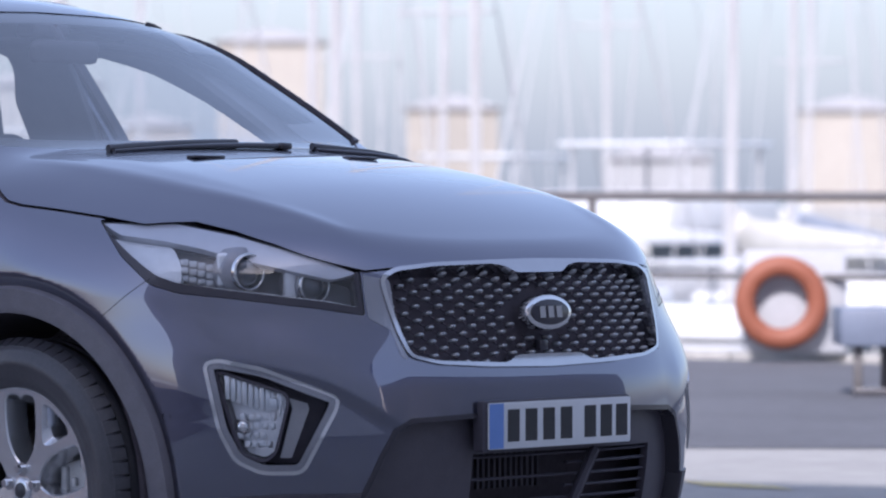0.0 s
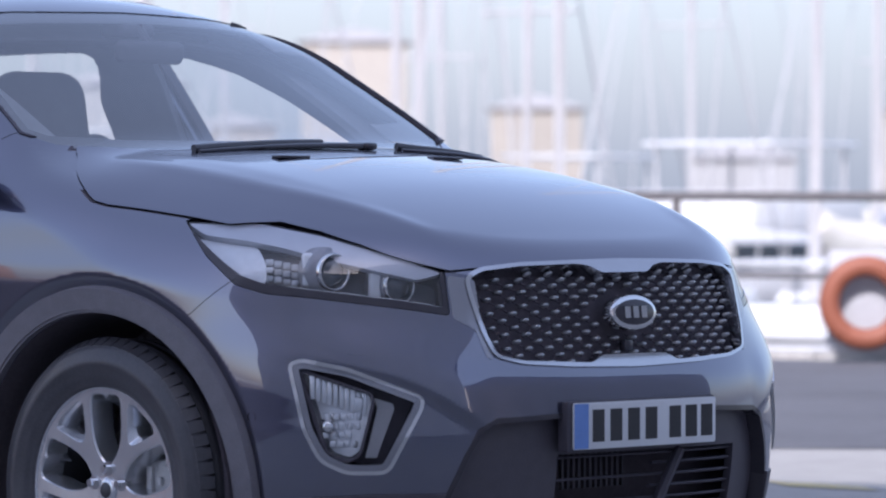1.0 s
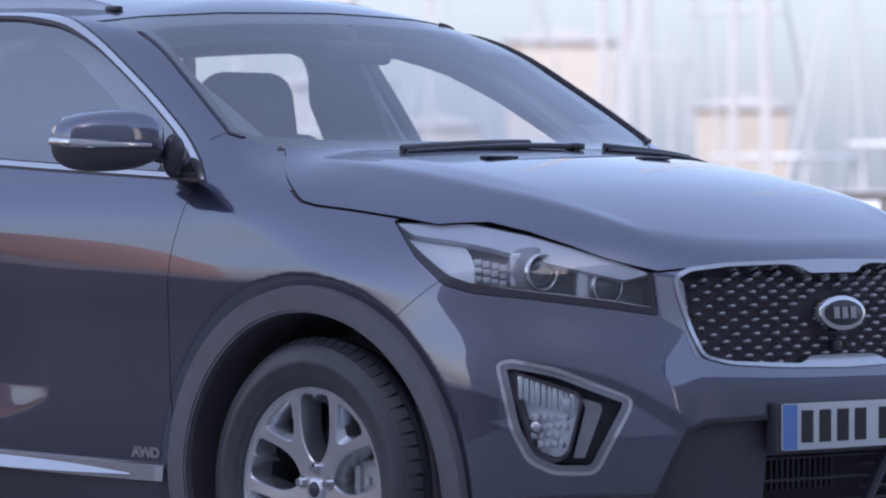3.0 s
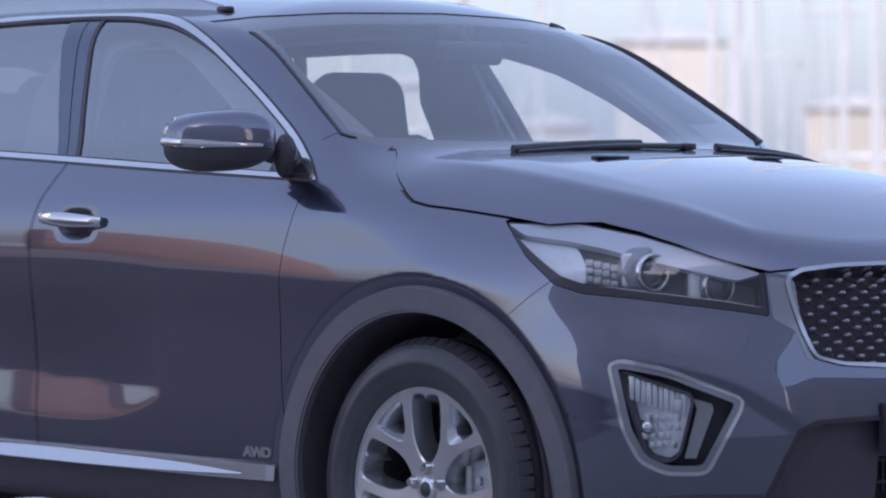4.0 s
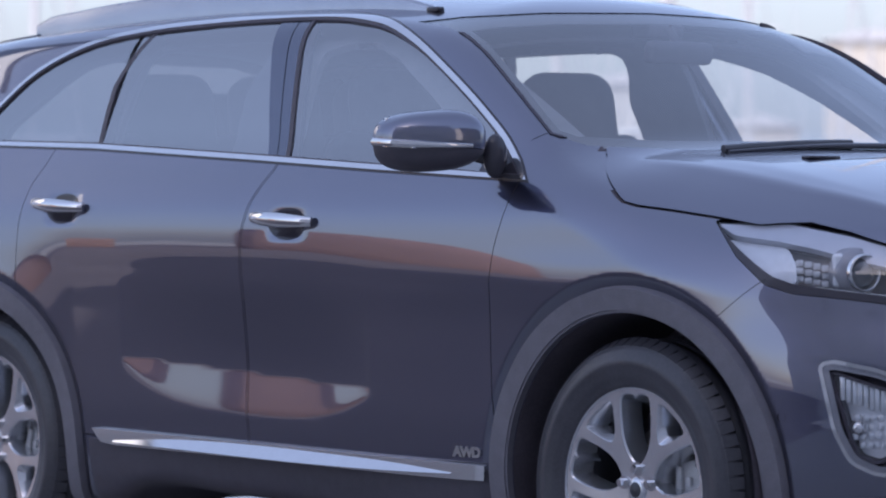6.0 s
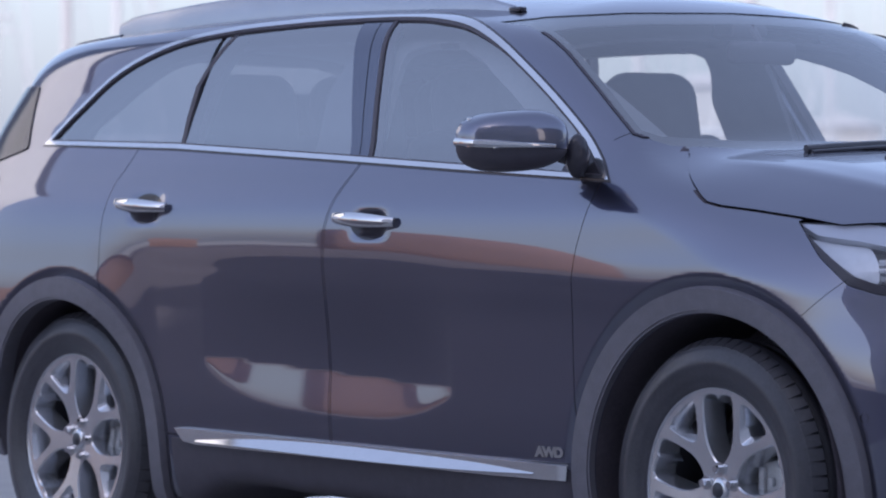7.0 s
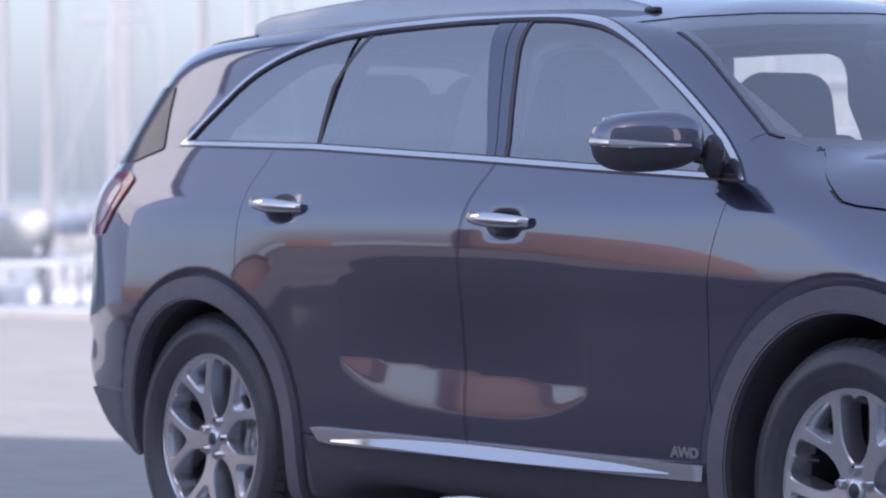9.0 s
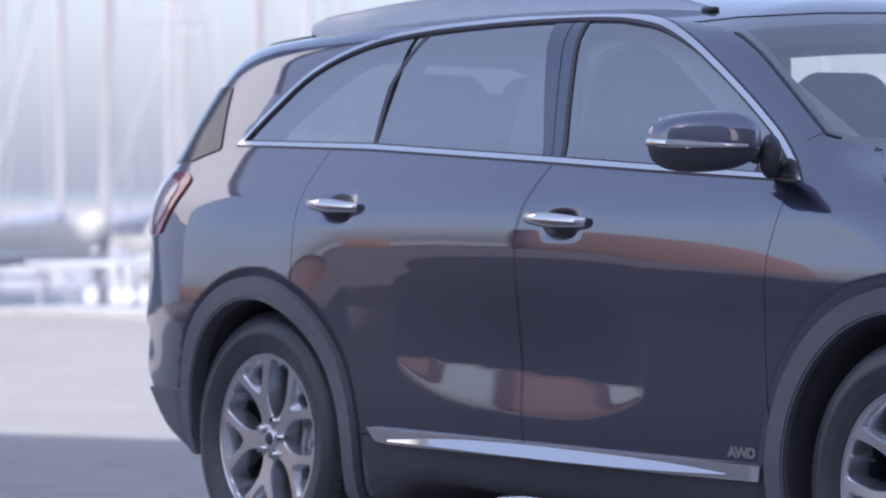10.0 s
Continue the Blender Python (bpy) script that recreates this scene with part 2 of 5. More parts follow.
def shade(me, field, limit=0.86):
    """Smooth shading: faces that lie on the field's skin take its normals, cut faces stay flat."""
    nl, nv = len(me.loops), len(me.vertices)
    co, vi, fn = np.empty(nv * 3), np.empty(nl, int), np.empty(len(me.polygons) * 3)
    me.vertices.foreach_get("co", co), me.loops.foreach_get("vertex_index", vi), me.polygons.foreach_get("normal", fn)
    counts = np.empty(len(me.polygons), int)
    me.polygons.foreach_get("loop_total", counts)
    face = np.repeat(np.arange(len(me.polygons)), counts)
    n = field_normals(co.reshape(-1, 3), field)[vi]
    f = fn.reshape(-1, 3)[face]
    dot = (n * f).sum(1)
    n = np.where((np.abs(dot) > limit)[:, None], n * np.sign(dot)[:, None], f)
    me.polygons.foreach_set("use_smooth", np.ones(len(me.polygons), bool))
    me.normals_split_custom_set(n.tolist())
    return me


def boolean(me, cutters, how="DIFFERENCE"):
    """me joined with, cut by or kept within each cutter mesh in turn."""
    ob = new("work", me)
    for c in cutters:
        tool = new("tool", c)
        mod = ob.modifiers.new("cut", "BOOLEAN")
        mod.operation, mod.object, mod.solver = how, tool, "MANIFOLD"
        bpy.context.view_layer.update()
        out = bpy.data.meshes.new_from_object(ob.evaluated_get(bpy.context.evaluated_depsgraph_get()))
        ob.modifiers.clear()
        ob.data = out
        bpy.data.objects.remove(tool)
    out = ob.data
    bpy.data.objects.remove(ob)
    return out


def prism(points, origin, right, up, near, far):
    """A closed prism over an outline given in the plane (right, up) at origin, from near to far along their normal."""
    r, u, o = Vector(right).normalized(), Vector(up).normalized(), Vector(origin)
    n = r.cross(u)
    k = len(points)
    base = [o + r * a + u * b for a, b in points]
    verts = [p + n * near for p in base] + [p + n * far for p in base]
    faces = [[i, (i + 1) % k, k + (i + 1) % k, k + i] for i in range(k)] + [list(range(k - 1, -1, -1)), list(range(k, 2 * k))]
    me = bpy.data.meshes.new("prism")
    me.from_pydata([tuple(v) for v in verts], [], faces)
    bm = bmesh.new()
    bm.from_mesh(me)
    bmesh.ops.triangulate(bm, faces=[f for f in bm.faces if len(f.verts) > 4])
    bmesh.ops.recalc_face_normals(bm, faces=bm.faces)
    if bm.calc_volume(signed=True) < 0:
        bmesh.ops.reverse_faces(bm, faces=bm.faces)
    bm.to_mesh(me)
    bm.free()
    return me


def side_prism(points, near=-1.3, far=-0.45):
    """An outline in (x, z), run through the camera's side of the car."""
    return prism([(x, z) for x, z in points], (0, 0, 0), (1, 0, 0), (0, 0, 1), -far, -near)


def mirrored(me):
    """The mesh mirrored to the car's other side."""
    out = me.copy()
    out.transform(Matrix.Diagonal((1, -1, 1, 1)))
    out.flip_normals()
    return out


def rounded(points, r=0.02, n=4):
    """The outline with its corners rounded."""
    out, k = [], len(points)
    for i in range(k):
        p, a, b = (Vector(points[j % k]) for j in (i, i - 1, i + 1))
        da, db = a - p, b - p
        d = min(r, da.length * 0.45, db.length * 0.45)
        s, e = p + da.normalized() * d, p + db.normalized() * d
        for j in range(n + 1):
            t = j / n
            out.append(tuple(s * (1 - t) ** 2 + p * 2 * t * (1 - t) + e * t * t))
    return out


def flow(points, n=6, closed=True):
    """A smooth outline through a few corner points."""
    pts = [Vector(p) for p in points]
    k, out = len(pts), []
    for i in range(k if closed else k - 1):
        if closed:
            a, b, c, d = (pts[(i + j) % k] for j in (-1, 0, 1, 2))
        else:
            a, b, c, d = pts[max(i - 1, 0)], pts[i], pts[i + 1], pts[min(i + 2, k - 1)]
        for j in range(n):
            t = j / n
            out.append(tuple(0.5 * (2 * b + (c - a) * t + (2 * a - 5 * b + 4 * c - d) * t**2 + (3 * b - a - 3 * c + d) * t**3)))
    if not closed:
        out.append(tuple(pts[-1]))
    return out


def part(name, data, mat, parent=None, label=""):
    """Links a bmesh or mesh as one object under a thing or part."""
    if isinstance(data, bmesh.types.BMesh):
        me = bpy.data.meshes.new(name)
        data.to_mesh(me)
        data.free()
    else:
        me = data
    me.name = name
    me.materials.clear()
    me.materials.append(mat)
    ob = new(name, me)
    ob.parent = parent
    return tagged(ob, label)


# ---- the car ----
DIAG_O, DIAG_R = (0.60, -0.70, 0.0), (0.722, 0.692, 0.0)      # a plane that faces the near front corner


def diag_prism(points, near=-0.35, far=0.5):
    return prism(points, DIAG_O, DIAG_R, (0, 0, 1), near, far)


def front_prism(points, near, far):
    """An outline in (y, z), run along the car from x = near to x = far."""
    return prism(points, (0, 0, 0), (0, 1, 0), (0, 0, 1), near, far)


def circle(cx, cz, r, n=72):
    return [(cx + r * math.cos(2 * math.pi * i / n), cz + r * math.sin(2 * math.pi * i / n)) for i in range(n)]


def grown(points, d):
    """The outline moved outward by d (inward when negative)."""
    k, out = len(points), []
    area = sum(points[i][0] * points[(i + 1) % k][1] - points[(i + 1) % k][0] * points[i][1] for i in range(k))
    s = 1 if area > 0 else -1
    for i in range(k):
        p, a, b = Vector(points[i]), Vector(points[i - 1]), Vector(points[(i + 1) % k])
        u, v = (p - a).normalized(), (b - p).normalized()
        n = Vector((u.y + v.y, -u.x - v.x))
        if n.length < 1e-6:
            n = Vector((u.y, -u.x))
        n.normalize()
        c = max(0.4, n.dot(Vector((u.y, -u.x))))
        out.append(tuple(p + n * (s * d / c)))
    return out


def slab(me, lift, depth, field=car_field, tol=0.004):
    """The faces of me that lie on the skin, as a sheet lifted off it by lift and depth thick; depth 0 leaves a single sheet."""
    bm = bmesh.new()
    bm.from_mesh(me)
    c = np.array([f.calc_center_median() for f in bm.faces])
    off = np.abs(field(*c.T)) > tol
    bmesh.ops.delete(bm, geom=[f for f, o in zip(list(bm.faces), off) if o], context="FACES")
    bmesh.ops.remove_doubles(bm, verts=bm.verts, dist=0.0002)
    bmesh.ops.delete(bm, geom=[v for v in bm.verts if not v.link_faces], context="VERTS")
    co = np.array([v.co for v in bm.verts])
    n = field_normals(co, field)
    if depth:
        inner = co + n * (lift - depth)
        for v, p in zip(bm.verts, inner):
            v.co = p
        old = list(bm.verts)
        index = {v: i for i, v in enumerate(old)}
        first = list(bm.faces)
        out = bmesh.ops.duplicate(bm, geom=first)
        back = out["vert_map"]
        for v in old:
            back[v].co = co[index[v]] + n[index[v]] * lift
        edges = [e for e in bm.edges if e.is_boundary and e.verts[0] in index and e.verts[1] in index]
        for e in edges:
            a, b = e.verts
            bm.faces.new((a, b, back[b], back[a]))
        bmesh.ops.recalc_face_normals(bm, faces=bm.faces)
    else:
        for v, p in zip(bm.verts, co + n * lift):
            v.co = p
    res = bpy.data.meshes.new("slab")
    bm.to_mesh(res)
    bm.free()
    return shade(res, field)


def on_near_side(outer, inner=(), lift=0.004, depth=0.008):
    """The same, cut from the camera's side of the skin alone."""
    me = boolean(NEAR_SIDE.copy(), [outer], "INTERSECT")
    if inner:
        me = boolean(me, list(inner))
    return slab(me, lift, depth)


def on_skin(outer, inner=(), lift=0.004, depth=0.008):
    """A piece that follows the skin within the outer prism and outside the inner ones."""
    me = boolean(SKIN.copy(), [outer], "INTERSECT")
    if inner:
        me = boolean(me, list(inner))
    return slab(me, lift, depth)


SKIN = skin(car_field, -3.05, 0.20, 0.78, steps=340, around=320, cap=50, front_cap=150)

NEAR_SIDE = boolean(SKIN.copy(), [prism([(-3.9, -1.2), (0.75, -1.2), (0.75, -0.38), (-3.9, -0.38)], (0, 0, 0), (1, 0, 0), (0, 1, 0), 0.0, 2.0)], "INTERSECT")
FRONT = boolean(SKIN.copy(), [prism([(0.10, -1.2), (1.2, -1.2), (1.2, 1.2), (0.10, 1.2)], (0, 0, 0), (1, 0, 0), (0, 1, 0), 0.0, 2.0)], "INTERSECT")
CABIN = boolean(SKIN.copy(), [prism([(-1.7, -1.2), (0.05, -1.2), (0.05, 1.2), (-1.7, 1.2)], (0, 0, 0), (1, 0, 0), (0, 1, 0), 1.08, 2.0)], "INTERSECT")


def room_field(x, y, z):
    return smax(smax(car_field(x, y, z) + 0.045, 1.02 - z, 0.03), (x - 0.0 + (z - 1.0) * 0.5) * 0.8, 0.03)


ROOM = skin(room_field, -3.0, -1.2, 1.28, steps=60, around=60, cap=24)

# outlines in the side view (x, z)
DLO = flow([(-3.06, 1.228), (-2.93, 1.338), (-2.78, 1.446), (-2.55, 1.524), (-2.29, 1.556), (-2.03, 1.568), (-1.76, 1.574), (-1.51, 1.572),
            (-1.36, 1.562), (-1.20, 1.537), (-1.03, 1.484), (-0.88, 1.417), (-0.72, 1.333), (-0.57, 1.243), (-0.46, 1.165)], 4, False)
DLO = DLO + [(-0.405, 1.118), (-1.027, 1.147), (-1.53, 1.173), (-2.345, 1.211)]
FRONT_DOOR = [(-0.490, 0.405), (-0.490, 0.70), (-0.486, 0.864), (-0.470, 0.95), (-0.448, 1.02), (-0.425, 1.10), (-0.418, 1.128), (-1.03, 1.160), (-1.425, 1.182),
              (-1.44, 1.14), (-1.475, 1.06), (-1.497, 0.98), (-1.503, 0.90), (-1.500, 0.80), (-1.496, 0.55), (-1.485, 0.405)]
REAR_DOOR = [(-1.491, 0.405), (-1.502, 0.55), (-1.506, 0.80), (-1.509, 0.90), (-1.503, 0.98), (-1.481, 1.06), (-1.446, 1.14), (-1.431, 1.183), (-2.345, 1.222), (-2.54, 1.222),
             (-2.575, 1.12), (-2.583, 1.0), (-2.58, 0.80), (-2.50, 0.755), (-2.42, 0.68), (-2.36, 0.59), (-2.32, 0.49), (-2.30, 0.405)]
BONNET = [(-0.60, 1.40), (-0.341, 1.191), (-0.240, 1.139), (-0.148, 1.094), (-0.110, 1.074), (-0.085, 1.062), (-0.040, 1.052), (0.058, 1.041), (0.193, 1.024), (0.314, 1.006), (0.367, 1.010), (0.434, 1.012), (0.54, 0.990), (0.637, 0.960),
          (0.744, 0.919), (0.80, 0.898), (0.83, 0.905), (0.90, 0.928), (1.2, 0.93), (1.2, 1.40)]
HEADLAMP = rounded([(-0.360, 1.022), (-0.25, 1.018), (-0.182, 1.022), (-0.032, 0.993), (0.167, 0.936), (0.264, 0.901), (0.276, 0.798), (0.167, 0.814), (-0.031, 0.837),
                    (-0.164, 0.849), (-0.232, 0.869), (-0.302, 0.934)], 0.010, 3)
FOG = rounded([(-0.094, 0.684), (-0.067, 0.692), (0.037, 0.674), (0.208, 0.609), (0.205, 0.585), (0.129, 0.439), (0.037, 0.438), (-0.022, 0.464), (-0.060, 0.535)], 0.02, 4)
half = [(0.0, 0.925), (0.154, 0.923), (0.333, 0.919), (0.444, 0.909), (0.487, 0.888), (0.485, 0.84), (0.474, 0.758), (0.455, 0.70), (0.38, 0.682), (0.22, 0.672), (0.0, 0.667)]
GRILLE = rounded(half + [(-y, z) for y, z in half[-2:0:-1]], 0.02, 3)
half = [(0.0, 0.566), (0.30, 0.564), (0.47, 0.558), (0.515, 0.535), (0.55, 0.47), (0.585, 0.38), (0.60, 0.20), (0.0, 0.20)]
INTAKE = half + [(-y, z) for y, z in half[-2:0:-1]]
half = [(0.0, 1.573), (0.35, 1.566), (0.55, 1.553), (0.635, 1.540), (0.67, 1.47), (0.735, 1.30), (0.755, 1.235), (0.70, 1.205), (0.5, 1.195), (0.0, 1.195)]
SCREEN_EDGE = half + [(-y, z) for y, z in half[-2:0:-1]]
half = [(0.0, 1.50), (0.50, 1.485), (0.64, 1.44), (0.735, 1.26), (0.70, 1.20), (0.0, 1.16)]
BACKLIGHT = half + [(-y, z) for y, z in half[-2:0:-1]]
ARCH_F, ARCH_R, ARCH_Z = -0.003, -2.775, 0.365

both = lambda me: [me, mirrored(me)]
arches = both(side_prism(circle(ARCH_F, ARCH_Z, 0.432), far=-0.55)) + both(side_prism(circle(ARCH_R, ARCH_Z, 0.415), far=-0.55))
windows = both(side_prism(DLO)) + [front_prism(SCREEN_EDGE, -1.5, -0.05), front_prism(BACKLIGHT, -4.2, -3.2)]
lamp_hole = [(a, z + 0.022 if z > 0.899 + 0.12 * (0.264 - a) / 0.6 else z) for a, z in HEADLAMP]
lamps = both(diag_prism(lamp_hole, near=-0.33)) + both(diag_prism(FOG, near=-0.10))
mouth = front_prism(GRILLE, 0.70, 1.3)
air = front_prism(INTAKE, 0.72, 1.3)
doors = both(side_prism(FRONT_DOOR, far=-0.80)) + both(side_prism(REAR_DOOR, far=-0.80))
bonnet_cut = prism(BONNET, (0, 0, 0), (1, 0, 0), (0, 0, 1), -1.2, 1.2)

car = tagged(new("car"), "dark blue-grey five-door family SUV parked on the quay", "car")
shell = boolean(SKIN.copy(), [ROOM] + arches + windows)
whole = boolean(shell.copy(), lamps + [mouth, air])
frame_me = boolean(whole.copy(), doors + [bonnet_cut])


def dark_inside(me):
    """Skin faces keep the paint; everything inside turns dark, its shade put into the colour."""
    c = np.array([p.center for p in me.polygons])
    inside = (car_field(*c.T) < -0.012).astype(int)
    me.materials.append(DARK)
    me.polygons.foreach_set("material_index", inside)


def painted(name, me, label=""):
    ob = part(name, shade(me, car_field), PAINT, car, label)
    dark_inside(me)
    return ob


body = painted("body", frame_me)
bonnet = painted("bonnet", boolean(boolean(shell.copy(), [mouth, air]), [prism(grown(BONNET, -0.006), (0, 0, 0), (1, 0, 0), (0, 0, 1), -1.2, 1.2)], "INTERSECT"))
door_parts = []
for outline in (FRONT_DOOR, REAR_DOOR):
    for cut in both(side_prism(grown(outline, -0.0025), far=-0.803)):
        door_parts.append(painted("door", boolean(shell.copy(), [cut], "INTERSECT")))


# ---- parts of the car ----
def revolve(profile, n=72, closed=False):
    """A ring round the y axis from (radius, y) points."""
    bm = bmesh.new()
    rings = []
    for i in range(n):
        a = 2 * math.pi * i / n
        rings.append([bm.verts.new((r * math.cos(a), y, r * math.sin(a))) for r, y in profile])
    k = len(profile)
    for i in range(n):
        p, q = rings[i], rings[(i + 1) % n]
        for j in range(k if closed else k - 1):
            bm.faces.new((p[j], p[(j + 1) % k], q[(j + 1) % k], q[j]))
    bmesh.ops.recalc_face_normals(bm, faces=bm.faces)
    for f in bm.faces:
        f.smooth = True
    return bm


def crisp(bm, degrees=35):
    for f in bm.faces:
        f.smooth = True
    for e in bm.edges:
        e.smooth = len(e.link_faces) == 2 and e.calc_face_angle(0) < radians(degrees)
    return bm


def block(size, at=(0, 0, 0), bevel=0.0, turn=None, bm=None, segments=2):
    """A bevelled box, alone or added to bm."""
    b = bmesh.new()
    bmesh.ops.create_cube(b, size=1, matrix=Matrix.Diagonal((*size, 1)))
    if bevel:
        bmesh.ops.bevel(b, geom=list(b.edges), offset=bevel, segments=segments, affect="EDGES", profile=0.5)
    bmesh.ops.transform(b, matrix=Matrix.Translation(at) @ (turn or Matrix()), verts=b.verts)
    return joined(b, bm)


def joined(b, bm):
    crisp(b)
    if bm is None:
        return b
    me = bpy.data.meshes.new("join")
    b.to_mesh(me)
    b.free()
    bm.from_mesh(me)
    bpy.data.meshes.remove(me)
    return bm


def tube(path, r, n=10, bm=None, flat=1.0):
    """A closed tube along 3D points; r is a radius or a list of radii; flat squeezes it along its own second axis."""
    b = bmesh.new()
    pts = [Vector(p) for p in path]
    rings = []
    for i, p in enumerate(pts):
        t = (pts[min(i + 1, len(pts) - 1)] - pts[max(i - 1, 0)]).normalized()
        s = t.cross(Vector((0, 0, 1)))
        s = s.normalized() if s.length > 1e-4 else Vector((1, 0, 0))
        u = s.cross(t)
        rr = r[i] if isinstance(r, (list, tuple)) else r
        rings.append([b.verts.new(p + s * (rr * math.cos(2 * math.pi * j / n)) + u * (rr * flat * math.sin(2 * math.pi * j / n))) for j in range(n)])
    for p, q in zip(rings, rings[1:]):
        for j in range(n):
            b.faces.new((p[j], p[(j + 1) % n], q[(j + 1) % n], q[j]))
    b.faces.new(rings[0][::-1])
    b.faces.new(rings[-1])
    bmesh.ops.recalc_face_normals(b, faces=b.faces)
    return joined(b, bm)


def plate_mesh(points, depth, m=Matrix(), bevel=0.0, bm=None):
    """An outline in its own (x, y) plane, depth thick towards +z, set at m."""
    b = bmesh.new()
    low = [b.verts.new((x, y, 0)) for x, y in points]
    face = b.faces.new(low)
    out = bmesh.ops.extrude_face_region(b, geom=[face])
    top = [g for g in out["geom"] if isinstance(g, bmesh.types.BMVert)]
    bmesh.ops.translate(b, verts=top, vec=(0, 0, depth))
    bmesh.ops.recalc_face_normals(b, faces=b.faces)
    if bevel:
        upper = [e for e in b.edges if all(v in set(top) for v in e.verts)]
        bmesh.ops.bevel(b, geom=upper, offset=bevel, segments=2, affect="EDGES", profile=0.5)
    bmesh.ops.transform(b, matrix=m, verts=b.verts)
    return joined(b, bm)


def surface(x=None, y=None, z=None, lift=0.0):
    """The point of the skin over two given coordinates (the camera's side for y, the front for x, the top for z), and its normal."""
    lo, hi = {"x": (0.3, 1.4), "y": (-0.2, -1.3), "z": (0.8, 1.9)}["x" if x is None else "y" if y is None else "z"]
    for _ in range(40):
        mid = (lo + hi) / 2
        p = [c if c is not None else mid for c in (x, y, z)]
        if car_field(*[np.array([c]) for c in p])[0] > 0:
            hi = mid
        else:
            lo = mid
    n = Vector(field_normals(np.array([p], float), car_field)[0])
    return Vector(p) + n * lift, n


def onto(p, n, up=(0, 0, 1)):
    """A pose at p whose z axis is the normal n and whose y axis leans to up."""
    z = Vector(n).normalized()
    x = Vector(up).cross(z).normalized()
    y = z.cross(x)
    m = Matrix((x, y, z)).transposed().to_4x4()
    m.translation = p
    return m


# -- windows and their trim --
def side_glass(a, b):
    """A pane of the side windows between two slanted lines, each given as (x at z 1.0, x at z 1.5)."""
    cut = [(a[0], 1.0), (b[0], 1.0), (b[0] + (b[1] - b[0]) * 1.4, 1.7), (a[0] + (a[1] - a[0]) * 1.4, 1.7)]
    me = boolean(NEAR_SIDE.copy(), [side_prism(grown(DLO, 0.004)), side_prism(cut)], "INTERSECT")
    return slab(me, -0.005, 0)


FRONT_LINE, REAR_LINE = (-1.360, -1.560), (-1.376, -1.646)
for name, mat, a, b, label in (("front_side_window", WINDOW, FRONT_LINE, (-0.30, -0.60), ""),
                               ("rear_side_window", PRIVACY, (-2.315, -2.32), REAR_LINE, "dark privacy glass"),
                               ("quarter_window", PRIVACY, (-3.30, -3.30), (-2.335, -2.34), "dark privacy glass")):
    me = side_glass(a, b)
    part(name, me, mat, car, label)
    part(name, mirrored(me), CLEAR_WINDOW, car)
me = boolean(CABIN.copy(), [front_prism(grown(SCREEN_EDGE, 0.004), -1.5, -0.05)], "INTERSECT")
part("windscreen", slab(me, -0.002, 0), SCREEN_GLASS, car)
me = boolean(SKIN.copy(), [front_prism(grown(BACKLIGHT, 0.004), -4.2, -3.2)], "INTERSECT")
part("rear_window", slab(me, -0.006, 0), PRIVACY, car)

for flip in (False, True):
    put = mirrored if flip else (lambda me: me)
    inner = grown(DLO, -0.0115)
    part("window_surround", put(on_near_side(side_prism(grown(DLO, 0.0015)), [side_prism(inner)], 0.005, 0.012)), CHROME, car, "polished chrome strip")
    part("window_seal", put(on_near_side(side_prism(grown(DLO, -0.0115)), [side_prism(grown(DLO, -0.017))], 0.001, 0.010)), TRIM, car)
    part("window_gutter", put(on_near_side(side_prism(grown(DLO, 0.0065)), [side_prism(grown(DLO, 0.0015))], 0.001, 0.006)), GLOSS_BLACK, car)
    # the pillar between the doors, split by the gap between them, and the bar in the rear door's window
    for x0, x1 in (((-1.422, -1.640), (-1.383, -1.585)), ((-1.455, -1.730), (-1.425, -1.645))):
        cut = [(x0[0], 1.10), (x1[0], 1.10), (x1[1], 1.62), (x0[1], 1.62)]
        me = boolean(NEAR_SIDE.copy(), [side_prism(grown(DLO, -0.012)), side_prism(cut)], "INTERSECT")
        part("pillar_cover", put(slab(me, -0.003, 0.05)), PILLAR_BLACK, car, "gloss black")
    cut = [(-1.385, 1.10), (-1.368, 1.10), (-1.572, 1.62), (-1.587, 1.62)]
    me = boolean(NEAR_SIDE.copy(), [side_prism(grown(DLO, -0.012)), side_prism(cut)], "INTERSECT")
    part("pillar_seal", put(slab(me, -0.001, 0.03)), TRIM, car)
    bar = [(-2.335, 1.20), (-2.352, 1.30), (-2.362, 1.39), (-2.345, 1.435), (-2.27, 1.57), (-2.25, 1.57), (-2.325, 1.435), (-2.342, 1.39), (-2.332, 1.30), (-2.315, 1.20)]
    me = boolean(NEAR_SIDE.copy(), [side_prism(grown(DLO, -0.012)), side_prism(bar)], "INTERSECT")
    part("window_bar", put(slab(me, -0.004, 0.04)), TRIM, car)
    # the small sail where the mirror stands
    sail = [(-0.60, 1.12), (-0.60, 1.25), (-0.44, 1.15), (-0.41, 1.12)]
    me = boolean(NEAR_SIDE.copy(), [side_prism(grown(DLO, -0.010)), side_prism(sail)], "INTERSECT")
    part("mirror_sail", put(slab(me, -0.004, 0.02)), GLOSS_BLACK, car)

# black band round the windscreen
part("windscreen_edge", on_skin(front_prism(SCREEN_EDGE, -1.5, -0.05), [front_prism(grown(SCREEN_EDGE, -0.028), -1.5, -0.05)], -0.0045, 0.004), GLOSS_BLACK, car)


